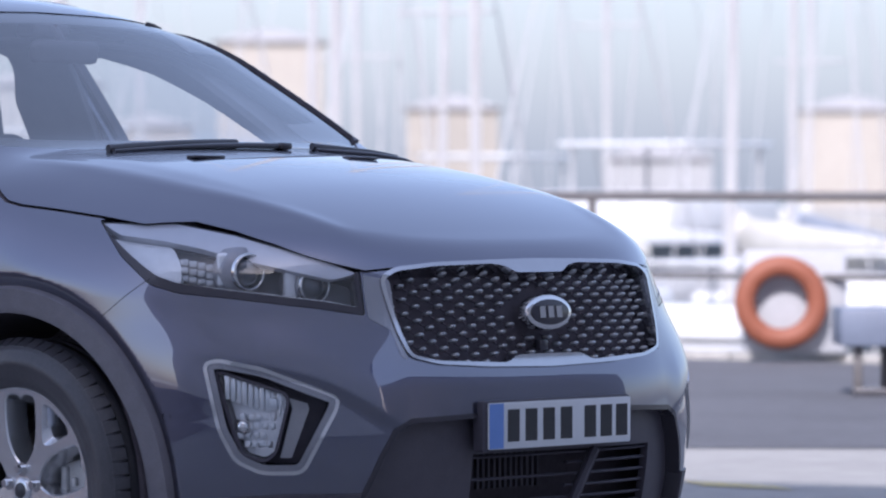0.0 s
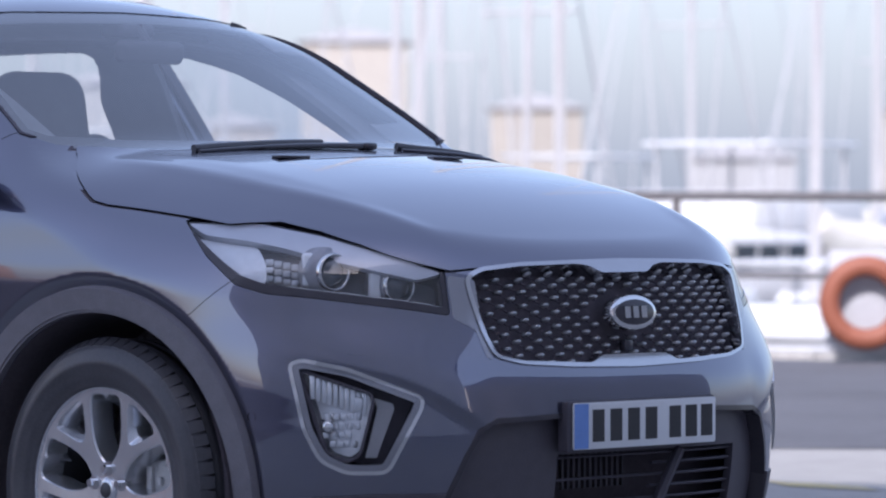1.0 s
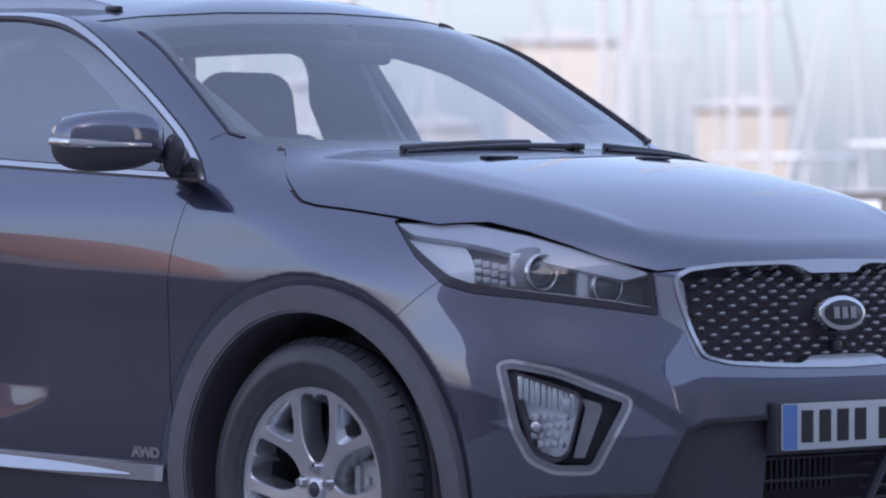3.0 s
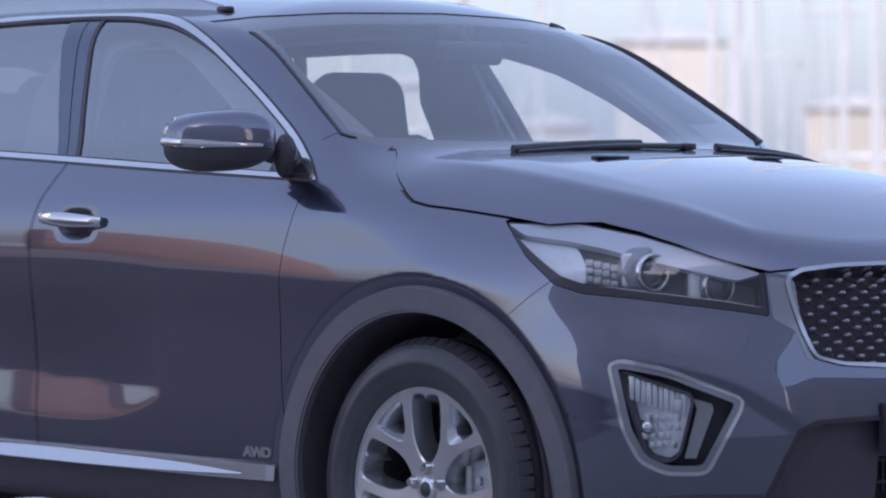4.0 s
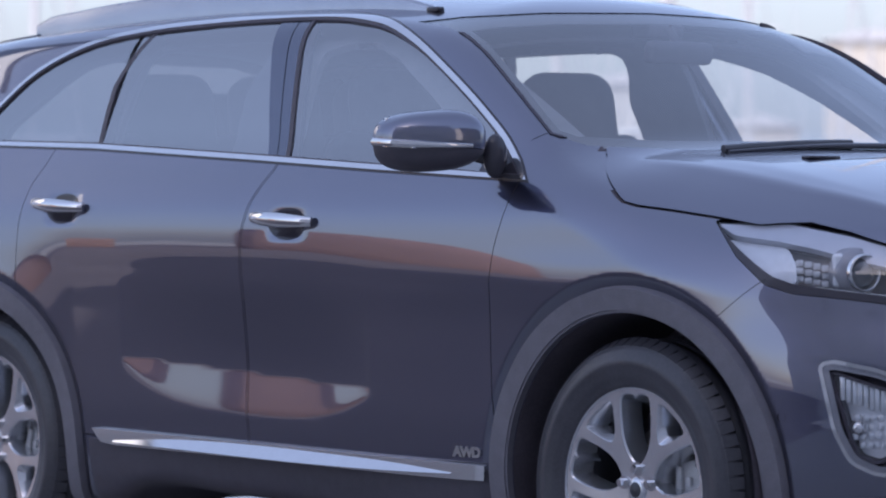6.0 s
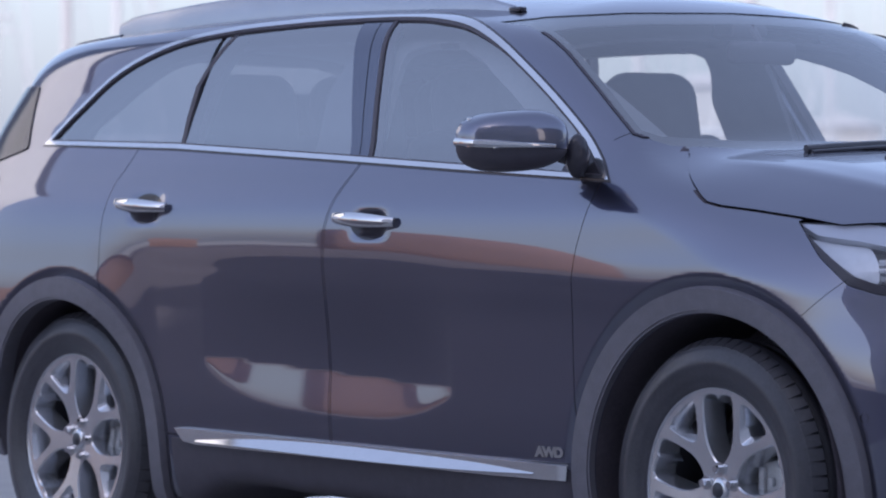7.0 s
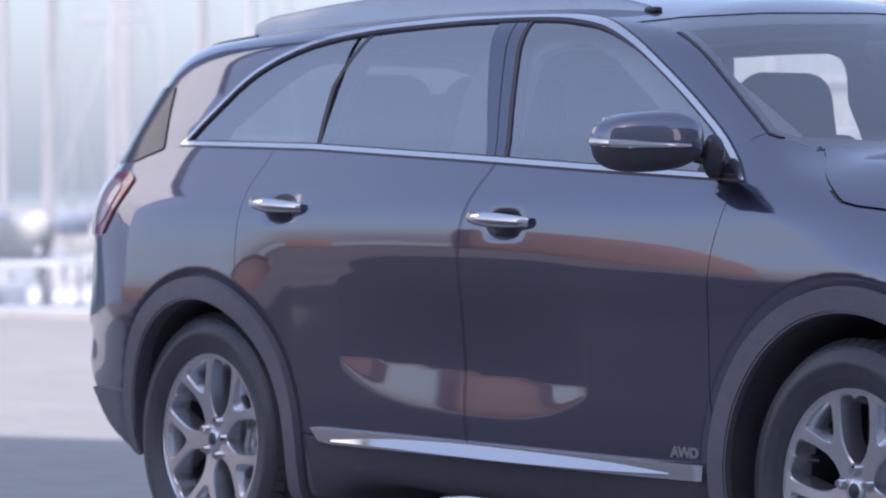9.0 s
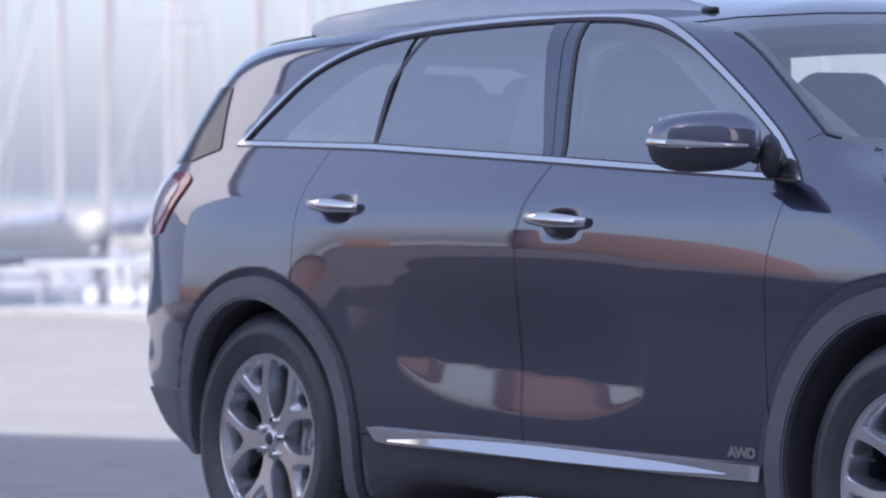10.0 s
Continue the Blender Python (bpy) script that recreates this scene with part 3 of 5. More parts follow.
# matt black mouldings down both sides of the windscreen
for s, wide in ((1, 0.016), (-1, 0.003)):
    side_band = prism([(-1.5, 0.45 * s), (0.0, 0.45 * s), (0.0, 1.0 * s), (-1.5, 1.0 * s)], (0, 0, 0), (1, 0, 0), (0, 1, 0), 1.225, 1.555 if s > 0 else 1.505)
    me = boolean(boolean(CABIN.copy(), [front_prism(grown(SCREEN_EDGE, wide), -1.5, -0.05), side_band], "INTERSECT"), [front_prism(grown(SCREEN_EDGE, -0.004), -1.6, 0.0)])
    part("windscreen_moulding", slab(me, 0.006 if s > 0 else 0.003, 0.012), TRIM, car, "matt black moulding")
    if s > 0:
        me = boolean(boolean(CABIN.copy(), [front_prism(grown(SCREEN_EDGE, -0.026), -1.5, -0.05), side_band], "INTERSECT"), [front_prism(grown(SCREEN_EDGE, -0.080), -1.6, 0.0)])
        part("pillar_backing", slab(me, -0.0045, 0.004), LINING, car, "grey inner pillar lining")


# inner linings round the side windows
def lining_field(x, y, z):
    return car_field(x, y, z) + 0.07


LINING_SKIN = skin(lining_field, -3.0, -0.9, 1.25, steps=120, around=90, cap=20)
FRONT_HOLE = rounded([(-1.495, 1.468), (-1.42, 1.490), (-1.31, 1.490), (-1.153, 1.437), (-0.971, 1.345), (-0.73, 1.204), (-0.62, 1.12), (-1.46, 1.12), (-1.485, 1.35)], 0.02)
REAR_HOLE = rounded([(-1.71, 1.512), (-2.00, 1.516), (-2.32, 1.508), (-2.34, 1.13), (-1.74, 1.13), (-1.775, 1.36)], 0.02)
QUARTER_HOLE = rounded([(-2.45, 1.47), (-2.62, 1.44), (-2.92, 1.25), (-2.42, 1.20)], 0.03)
strip = [(-3.1, 1.06), (-0.12, 1.06), (-0.22, 1.22), (-0.66, 1.50), (-0.92, 1.62), (-3.0, 1.62)]
short = [(-3.1, 1.06), (-0.30, 1.06), (-0.45, 1.22), (-0.90, 1.50), (-1.10, 1.60), (-3.0, 1.60)]
for outline, reach, put in ((short, -0.585, lambda q: q), (strip, -0.53, mirrored)):
    me = boolean(LINING_SKIN.copy(), [side_prism(outline, far=reach)], "INTERSECT")
    me = boolean(me, [side_prism(h) for h in (FRONT_HOLE, REAR_HOLE, grown(QUARTER_HOLE, 0.022))])
    part("pillar_lining", put(slab(me, 0.0, 0.02, lining_field)), LINING, car, "grey inner pillar lining")
# the far front pillar's inner trim, close behind the glass
trim = [(-1.32, 1.515), (-1.19, 1.445), (-1.01, 1.352), (-0.77, 1.210), (-0.66, 1.140), (-0.40, 1.120), (-0.44, 1.19), (-0.56, 1.262), (-0.72, 1.352), (-0.88, 1.436), (-1.03, 1.503), (-1.20, 1.556)]
part("pillar_trim", mirrored(on_near_side(side_prism(trim), (), -0.025, 0.01)), LINING, car, "grey inner pillar lining")
me = boolean(LINING_SKIN.copy(), [prism([(-3.2, -0.62), (-0.98, -0.60), (-0.90, 0.0), (-0.98, 0.60), (-3.2, 0.62)], (0, 0, 0), (1, 0, 0), (0, 1, 0), 1.44, 2.0)], "INTERSECT")
part("roof_lining", slab(me, 0.0, 0.01, lining_field), LINING, car, "pale grey roof lining")

# -- seats, mirror, wheel and dashboard inside --
def seat(x, y, wide, head):
    bm = bmesh.new()
    lean = Matrix.Rotation(radians(-14), 4, "Y")
    block((0.50, wide, 0.16), (x + 0.22, y, 0.96), 0.05, None, bm, 3)
    block((0.14, wide, 0.52), (x - 0.02, y, 1.00), 0.055, lean, bm, 3)
    ob = part("seat", bm, FABRIC, car, "dark leather seat")
    for dy in head:
        bm = block((0.16, 0.315, 0.295), (x - 0.08, y + dy, 1.288), 0.078, Matrix.Rotation(radians(-10), 4, "Y"), None, 4)
        for s in (-0.05, 0.05):
            tube([(x - 0.07, y + dy + s, 1.12), (x - 0.08, y + dy + s, 1.22)], 0.006, 8, bm)
        part("headrest", bm, FABRIC, ob)


seat(-1.562, -0.280, 0.50, (0.0,))
seat(-1.590, 0.37, 0.50, (0.0,))
seat(-2.50, 0.0, 1.28, (-0.40, 0.0, 0.40))
bm = block((0.05, 0.23, 0.062), (-0.800, 0.0, 1.462), 0.02, Matrix.Rotation(radians(12), 4, "Y"), None, 3)
tube([(-0.80, 0, 1.48), (-0.84, 0, 1.53)], 0.012, 8, bm)
part("inner_mirror", bm, TRIM, car)
bm = block((0.09, 0.13, 0.04), (-0.885, 0.0, 1.522), 0.015, None, None, 3)
part("camera_housing", bm, TRIM, car)
bm = bmesh.new()
block((0.62, 1.42, 0.14), (-0.52, 0, 1.075), 0.05, Matrix.Rotation(radians(3), 4, "Y"), bm, 3)
block((0.26, 0.40, 0.08), (-0.72, -0.37, 1.135), 0.035, None, bm, 3)
part("dashboard", bm, TRIM, car)
ring = revolve([(0.19 + 0.014 * math.cos(a), 0.014 * math.sin(a)) for a in (2 * math.pi * i / 8 for i in range(8))], 40, True)
block((0.06, 0.03, 0.35), (0, 0.01, 0), 0.01, None, ring)
bmesh.ops.transform(ring, matrix=pose(-0.93, -0.37, 1.05, 0, 0, 90) @ pose(0, 0, 0, -25, 0, 0), verts=ring.verts)
part("steering_wheel", ring, GLOSS_BLACK, car)

# -- lower trim --
ARCH_PLASTIC = material("grained_arch_plastic", (0.190, 0.180, 0.205), rough=0.5, vary=0.2, scale=30, bump=0.10, bump_scale=900)


def ring_piece(cx, r0, r1, lift, depth, name):
    outer = circle(cx, ARCH_Z, r1, 96)
    me = boolean(NEAR_SIDE.copy(), [side_prism(outer, far=-0.55)], "INTERSECT")
    me = boolean(me, [side_prism(circle(cx, ARCH_Z, r0, 96), far=-0.5), side_prism([(cx - 0.9, -0.2), (cx + 0.9, -0.2), (cx + 0.9, 0.215), (cx - 0.9, 0.215)], far=-0.4), side_prism([(cx - 0.9, -0.2), (cx - 0.1, -0.2), (cx - 0.1, 0.30), (cx - 0.9, 0.33)], far=-0.4)])
    me = slab(me, lift, depth)
    for m in (me, mirrored(me)):
        part(name, m, ARCH_PLASTIC, car, "matt dark grey plastic")


ring_piece(ARCH_F, 0.441, 0.498, 0.022, 0.05, "wheel_arch_trim")
ring_piece(ARCH_F, 0.434, 0.4405, 0.019, 0.05, "arch_lip")
ring_piece(ARCH_R, 0.418, 0.478, 0.022, 0.05, "wheel_arch_trim")
ring_piece(ARCH_R, 0.411, 0.4175, 0.019, 0.05, "arch_lip")
SILL_SILVER = material("bright_sill_silver", (0.80, 0.80, 0.81), rough=0.25, metal=0.9, vary=0.06, scale=12)
SILL = [(-2.24, 0.10), (-2.24, 0.398), (-0.49, 0.388), (-0.45, 0.36), (-0.45, 0.10)]
me = on_near_side(side_prism(SILL, far=-0.5), [side_prism(circle(ARCH_F, ARCH_Z, 0.43), far=-0.4), side_prism(circle(ARCH_R, ARCH_Z, 0.413), far=-0.4)], 0.010, 0.03)
for m in (me, mirrored(me)):
    part("sill_cladding", m, TRIM, car, "matt black plastic")
strip_points = [(-2.205, 0.428), (-2.165, 0.392), (-2.10, 0.386), (-1.4, 0.378), (-0.80, 0.368), (-0.525, 0.366), (-0.52, 0.404), (-0.8, 0.408), (-1.4, 0.418)]
me = on_near_side(side_prism(strip_points, far=-0.6), (), 0.022, 0.03)
# the insert's face leans back and catches the sky
INSERT_TOP = spline((-2.10, 0.397), (-1.84, 0.411), (-1.52, 0.414), (-1.18, 0.407), (-0.83, 0.394), (-0.63, 0.380))
INSERT_LOW = spline((-2.10, 0.392), (-1.84, 0.388), (-1.52, 0.381), (-1.18, 0.375), (-0.83, 0.374), (-0.63, 0.377))
bm, rows = bmesh.new(), []
for x in np.linspace(-2.10, -0.63, 60):
    top, low = float(INSERT_TOP(x)), float(INSERT_LOW(x))
    rows.append([bm.verts.new(surface(x=x, z=top + (low - top) * f)[0] + Vector((0, -lift, 0))) for f, lift in ((0, 0.018), (0, 0.0225), (0.5, 0.0225 + 0.45 * (top - low)), (0.92, 0.0225 + 0.85 * (top - low)), (1, 0.0225 + 0.80 * (top - low)), (1, 0.018))])
for p, q in zip(rows, rows[1:]):
    for j in range(5):
        bm.faces.new((p[j], p[j + 1], q[j + 1], q[j]))
bm.faces.new(rows[0]), bm.faces.new(rows[-1])
bmesh.ops.recalc_face_normals(bm, faces=bm.faces)
strip_me = bpy.data.meshes.new("insert")
crisp(bm, 50).to_mesh(strip_me)
bm.free()
for a, b in ((me, strip_me), (mirrored(me), mirrored(strip_me))):
    strip_ob = part("sill_strip", a, SILL_SILVER, car, "satin silver strip")
    part("bright_insert", b, CHROME, strip_ob, "polished chrome insert")
# rear bumper's lower part and the front bumper's lower lip
REAR_LOW = [(-4.0, 0.10), (-4.0, 0.475), (-3.70, 0.490), (-3.40, 0.497), (-3.235, 0.495), (-3.20, 0.10)]
me = on_skin(prism(REAR_LOW, (0, 0, 0), (1, 0, 0), (0, 0, 1), -1.2, 1.2), [side_prism(circle(ARCH_R, ARCH_Z, 0.413), far=-0.4), mirrored(side_prism(circle(ARCH_R, ARCH_Z, 0.413), far=-0.4))], 0.012, 0.03)
# lighter plastic than at the front: light from the sunlit side put into colour
part("rear_bumper_cladding", me, ARCH_PLASTIC, car, "matt dark grey plastic")
FRONT_LOW = [(0.38, 0.10), (0.42, 0.33), (0.60, 0.372), (0.75, 0.385), (1.2, 0.385), (1.2, 0.10)]
me = on_skin(prism(FRONT_LOW, (0, 0, 0), (1, 0, 0), (0, 0, 1), -1.2, 1.2), [air.copy(), side_prism(circle(ARCH_F, ARCH_Z, 0.43), far=-0.4), mirrored(side_prism(circle(ARCH_F, ARCH_Z, 0.43), far=-0.4))], 0.006, 0.03)
part("front_bumper_cladding", me, BUMPER_BLACK, car, "matt dark grey plastic")

# -- badge on the door --
spot, n = surface(x=-0.589, z=0.434, lift=0.001)
bm = bmesh.new()
for ch, x0 in (("A", -0.036), ("W", 0.0), ("D", 0.036)):
    text = bpy.data.curves.new("letter", "FONT")
    text.body, text.size, text.extrude, text.align_x, text.offset = ch, 0.036, 0.0012, "CENTER", 0.0020
    holder = new("letter", text)
    bpy.context.view_layer.update()
    me = bpy.data.meshes.new_from_object(holder.evaluated_get(bpy.context.evaluated_depsgraph_get()))
    bpy.data.objects.remove(holder)
    me.transform(onto(spot, n) @ Matrix.Translation((x0, -0.012, 0.0012)) @ Matrix.Diagonal((1.25, 0.95, 1, 1)))
    bm.from_mesh(me)
part("drive_badge", bm, SATIN, car, "small silver letters AWD")

# -- door handles --
def door_handle(x, z):
    pts, rad = [], []
    for i in range(13):
        t = i / 12
        a = -0.128 + 0.256 * t
        q = Vector((x + a, -WIDTH(z) * NARROW(x + a), z + 0.016 - 0.012 * t))
        pts.append(q + Vector((0, -1, 0)) * (0.004 + 0.026 * math.sin(math.pi * t) ** 0.6))
        rad.append(0.0135 * (0.8 + 0.4 * math.sin(math.pi * t)))
    me = bpy.data.meshes.new("grip")
    bm = tube(pts, rad, 14, None, 1.25)
    bm.to_mesh(me)
    bm.free()
    return me


# the dark look of the near handle cups, laid in as black sheets
for x, z, k in ((-1.305, 1.004, 0), (-2.372, 1.040, 2)):
    me = on_near_side(side_prism([(x + 0.078 * math.cos(f), z + 0.043 * math.sin(f)) for f in (2 * math.pi * i / 40 for i in range(40))], far=-0.6), (), 0.0012, 0.004)
    part("cup_shade", me, GLOSS_BLACK, door_parts[k], "black sheet for the shade in the handle cup")
for k, (x, z) in enumerate(((-1.318, 1.005), (-2.385, 1.040))):
    me = door_handle(x, z)
    part("door_handle", me, CHROME, door_parts[2 * k], "chrome grip")
    part("door_handle", mirrored(me), CHROME, door_parts[2 * k + 1], "chrome grip")


# -- door mirrors --
def mirror_half(lower):
    b = bmesh.new()
    bmesh.ops.create_uvsphere(b, u_segments=40, v_segments=28, radius=1)
    for v in b.verts:
        x, y, z = v.co
        q = lambda c, p: math.copysign(abs(c) ** p, c)
        x, y, z = q(x, 0.75), q(y, 0.62), q(z, 0.72)
        z *= 1.03 - 0.30 * ((1 - y) / 2) ** 1.6 - 0.10 * ((1 + y) / 2) ** 6 if z > 0 else 1.02 - 0.30 * ((1 + y) / 2) ** 3
        if x < -0.35:
            x = -0.35 + (x + 0.35) * 0.12
        v.co = (x * 0.085 + 0.03 * y, y * 0.132, z * 0.079)
    bmesh.ops.bisect_plane(b, geom=b.verts[:] + b.edges[:] + b.faces[:], plane_co=(0, 0, -0.012), plane_no=(0, 0.08, 1), clear_outer=lower, clear_inner=not lower)
    cut = [e for e in b.edges if e.is_boundary]
    bmesh.ops.holes_fill(b, edges=cut)
    bmesh.ops.recalc_face_normals(b, faces=b.faces)
    bmesh.ops.transform(b, matrix=pose(-0.562, -1.064, 1.219, 0, 2, -3), verts=b.verts)
    return crisp(b, 40)


def as_mesh(bm):
    me = bpy.data.meshes.new("mesh")
    bm.to_mesh(me)
    bm.free()
    return me


cap_me, low_me = as_mesh(mirror_half(False)), as_mesh(mirror_half(True))
low_me.transform(Matrix.Translation((0.0, 0.0, -0.002)))
stripe = []
for i in range(14):
    f = radians(-100 + 118 * i / 13)
    q = lambda c, p: math.copysign(abs(c) ** p, c)
    sx, sy = q(math.cos(f), 0.75), q(math.sin(f), 0.62)
    stripe.append(tuple(pose(-0.562, -1.064, 1.219, 0, 2, -3) @ Vector((sx * 0.087 + 0.03 * sy, sy * 0.134, -0.008 - 0.004 * i / 13))))
stripe_me = as_mesh(tube(stripe, [0.003 + 0.0035 * min(1, (13 - i) / 5) for i in range(14)], 8, None, 1.6))
stalk_me = as_mesh(tube([(-0.585, -0.96, 1.195), (-0.545, -0.925, 1.190), (-0.52, -0.895, 1.180), (-0.50, -0.880, 1.172)], [0.022, 0.024, 0.026, 0.026], 14, None, 1.1))
glass_me = as_mesh(block((0.004, 0.20, 0.115), (-0.599, -1.072, 1.216), 0.0018, pose(0, 0, 0, 0, 2, -3)))
mirror_ob = part("door_mirror", cap_me, PAINT, car)
part("lower_shell", low_me, BUMPER_BLACK, mirror_ob, "gloss black lower shell")
part("indicator_strip", stripe_me, CHROME, mirror_ob, "clear indicator strip")
part("mirror_stalk", stalk_me, GLOSS_BLACK, mirror_ob)
b = bmesh.new()
bmesh.ops.create_uvsphere(b, u_segments=28, v_segments=18, radius=1, matrix=Matrix.Translation((-0.505, -0.895, 1.178)) @ Matrix.Diagonal((0.026, 0.034, 0.056, 1)))
part("mirror_foot", crisp(b, 60), GLOSS_BLACK, mirror_ob, "black mirror foot on the door")
part("mirror_glass", glass_me, REFLECTOR, mirror_ob)


# -- wheels --
def polar(r, deg):
    return (r * math.cos(radians(deg)), r * math.sin(radians(deg)))


def spoke_mesh():
    """One fifth of the wheel's face: a trunk that splits in two arms round a pocket, with chamfered edges and deep walls."""
    flank = rounded([(0.2315, 0.0), (0.2300, 0.051), (0.170, 0.052), (0.123, 0.047), (0.090, 0.033), (0.069, 0.014), (0.062, 0.0)], 0.020, 4)
    flank = [p for p in flank if p[1] > 0.0004]
    # along and across the middle line of an opening, 36 degrees off the spoke
    c, q = math.cos(radians(36)), math.sin(radians(36))
    side = [(h * c + w * q, h * q - w * c) for h, w in flank]
    rim_arc = [polar(0.247, -36 + 72 * i / 16) for i in range(17)]
    outer = rim_arc + [polar(0.2315, 36)] + side + [polar(0.062, 36), (0.0, 0.0), polar(0.062, -36)] + [(x, -z) for x, z in side[::-1]] + [polar(0.2315, -36)]
    pocket = rounded([polar(0.228, -14.5), polar(0.230, -7), polar(0.230, 7), polar(0.228, 14.5), polar(0.165, 7.5), polar(0.143, 0), polar(0.165, -7.5)], 0.014, 3)
    level = lambda x, z: -0.078 - 0.016 * (math.hypot(x, z) / 0.247)
    free = len(rim_arc) + 1, len(rim_arc) + 1 + len(side)          # the stretch of the outline that borders an opening
    b = bmesh.new()

    def loops(points, steps, bordering):
        rows = []
        for d, y, v_ledge in steps:
            moved = grown(points, d)
            row = []
            for i, (x, z) in enumerate(moved):
                if not bordering(i):
                    x, z = points[i]
                elif v_ledge and math.hypot(*points[i]) < 0.19:
                    t = v_ledge * (0.19 - math.hypot(*points[i])) / 0.047
                    x += t
                row.append(b.verts.new((x, level(*points[i]) + y, z)))
            rows.append(row)
        for p, r in zip(rows, rows[1:]):
            for i in range(len(p)):
                j = (i + 1) % len(p)
                b.faces.new((p[i], p[j], r[j], r[i]))
        return rows[0]

    n_out = len(outer)
    near_gap = lambda i: free[0] <= i < free[1] or n_out - 1 - (free[1] - free[0]) <= i < n_out - 1
    top = loops(outer, ((-0.0035, 0.0, 0), (0.0, 0.004, 0), (0.009, 0.062, 0)), near_gap)
    hole = loops(pocket[::-1], ((0.003, 0.0, -0.004), (0.0, 0.004, 0), (-0.006, 0.018, 0.012), (-0.010, 0.062, 0.012)), lambda i: True)
    edges = []
    for row in (top, hole):
        for i in range(len(row)):
            e = b.edges.get((row[i], row[(i + 1) % len(row)]))
            edges.append(e)
    bmesh.ops.triangle_fill(b, edges=edges, use_beauty=True, normal=(0, -1, 0))
    bmesh.ops.recalc_face_normals(b, faces=b.faces)
    if sum(f.normal.y * f.calc_area() for f in b.faces if abs(f.normal.y) > 0.9) > 0:
        bmesh.ops.reverse_faces(b, faces=b.faces)
    return as_mesh(crisp(b, 25))


def make_wheel():
    rim = revolve([(0.236, 0.11), (0.222, 0.06), (0.226, -0.03), (0.236, -0.070), (0.243, -0.088), (0.247, -0.097), (0.253, -0.100), (0.257, -0.098), (0.258, -0.09), (0.240, -0.05), (0.240, 0.11)], 90, True)
    b = bmesh.new()
    bmesh.ops.create_cone(b, segments=40, radius1=0.066, radius2=0.060, depth=0.05, cap_ends=True, matrix=Matrix.Translation((0, -0.056, 0)) @ Matrix.Rotation(radians(90), 4, "X"))
    rim = crisp(joined(b, rim), 32)
    w = part("wheel", rim, ALLOY, None, "five-spoke silver alloy wheel with black tyre")
    # dark skin over the alloy barrel: shade behind the spokes put into colour
    part("barrel_shade", revolve([(0.2350, 0.11), (0.2210, 0.06), (0.2250, -0.03), (0.2340, -0.062), (0.2385, -0.05), (0.2385, 0.11)], 72, True), ALLOY_DARK, w, "inner barrel with its shade as dark colour")
    spoke_me = spoke_mesh()
    spoke_me.materials.append(ALLOY)
    for k in range(5):
        sp = new("spoke", spoke_me)
        sp.parent, sp.matrix_basis = w, pose(0, 0, 0, 0, -(126 + 72 * k), 0)
    prof = [(0.244, -0.085), (0.250, -0.100), (0.258, -0.104), (0.266, -0.106), (0.270, -0.109), (0.285, -0.1145), (0.300, -0.1165), (0.304, -0.1185), (0.318, -0.1180), (0.322, -0.1155), (0.338, -0.111),
            (0.349, -0.104), (0.356, -0.094), (0.3605, -0.082), (0.3625, -0.066), (0.355, -0.064), (0.355, -0.056), (0.3635, -0.054), (0.365, -0.022), (0.357, -0.020), (0.357, -0.010), (0.365, -0.008)]
    prof = prof + [(r, -y) for r, y in prof[::-1]]
    part("tyre", revolve(prof, 96), RUBBER, w, "black rubber tyre")
    tread = bmesh.new()
    for i in range(66):
        a = 2 * math.pi * i / 66
        rot = Matrix.Rotation(-a, 4, "Y")
        for s in (-1, 1):
            block((0.011, 0.040, 0.030), (0, 0, 0), 0.0015, rot @ Matrix.Translation((0.3555, 0.086 * s, 0)) @ Matrix.Rotation(radians(33 * s), 4, "Z"), tread, 1)
    tagged(part("tread", tread, RUBBER, w), kind="stuff")
    part("wheel_disc", revolve([(0.0, 0.03), (0.16, 0.03), (0.16, 0.055), (0.0, 0.055)], 48), STEEL, w, "grey brake disc")
    part("inner_well", revolve([(0.0, 0.085), (0.225, 0.085), (0.225, 0.10), (0.0, 0.10)], 40), DARK, w)
    c = bmesh.new()
    block((0.075, 0.05, 0.080), (0.128, 0.000, 0.036), 0.010, Matrix.Rotation(radians(-12), 4, "Y"), c)
    block((0.020, 0.02, 0.060), (0.095, -0.026, 0.030), 0.004, None, c)
    block((0.018, 0.012, 0.022), (0.128, -0.030, 0.024), 0.004, None, c)
    part("brake_caliper", c, CALIPER, w, "light grey brake caliper")
    h = revolve([(0.0, -0.090), (0.020, -0.0895), (0.028, -0.087), (0.031, -0.083), (0.031, -0.06)], 36)
    cap_ob = part("hub_cap", h, ALLOY, w, "silver round hub cap")
    part("cap_inset", revolve([(0.0, -0.0915), (0.018, -0.091), (0.020, -0.0885)], 30), ALLOY_DARK, cap_ob)
    for k in range(5):
        x, z = polar(0.051, 90 + 72 * k)
        nut = bmesh.new()
        bmesh.ops.create_cone(nut, segments=12, radius1=0.0175, radius2=0.0175, depth=0.003, cap_ends=True, matrix=Matrix.Translation((x, -0.0822, z)) @ Matrix.Rotation(radians(90), 4, "X"))
        bmesh.ops.create_cone(nut, segments=6, radius1=0.0105, radius2=0.0095, depth=0.024, cap_ends=True, matrix=Matrix.Translation((x, -0.088, z)) @ Matrix.Rotation(radians(90), 4, "X"))
        part("wheel_nut", crisp(nut), CHROME, w)
    return w


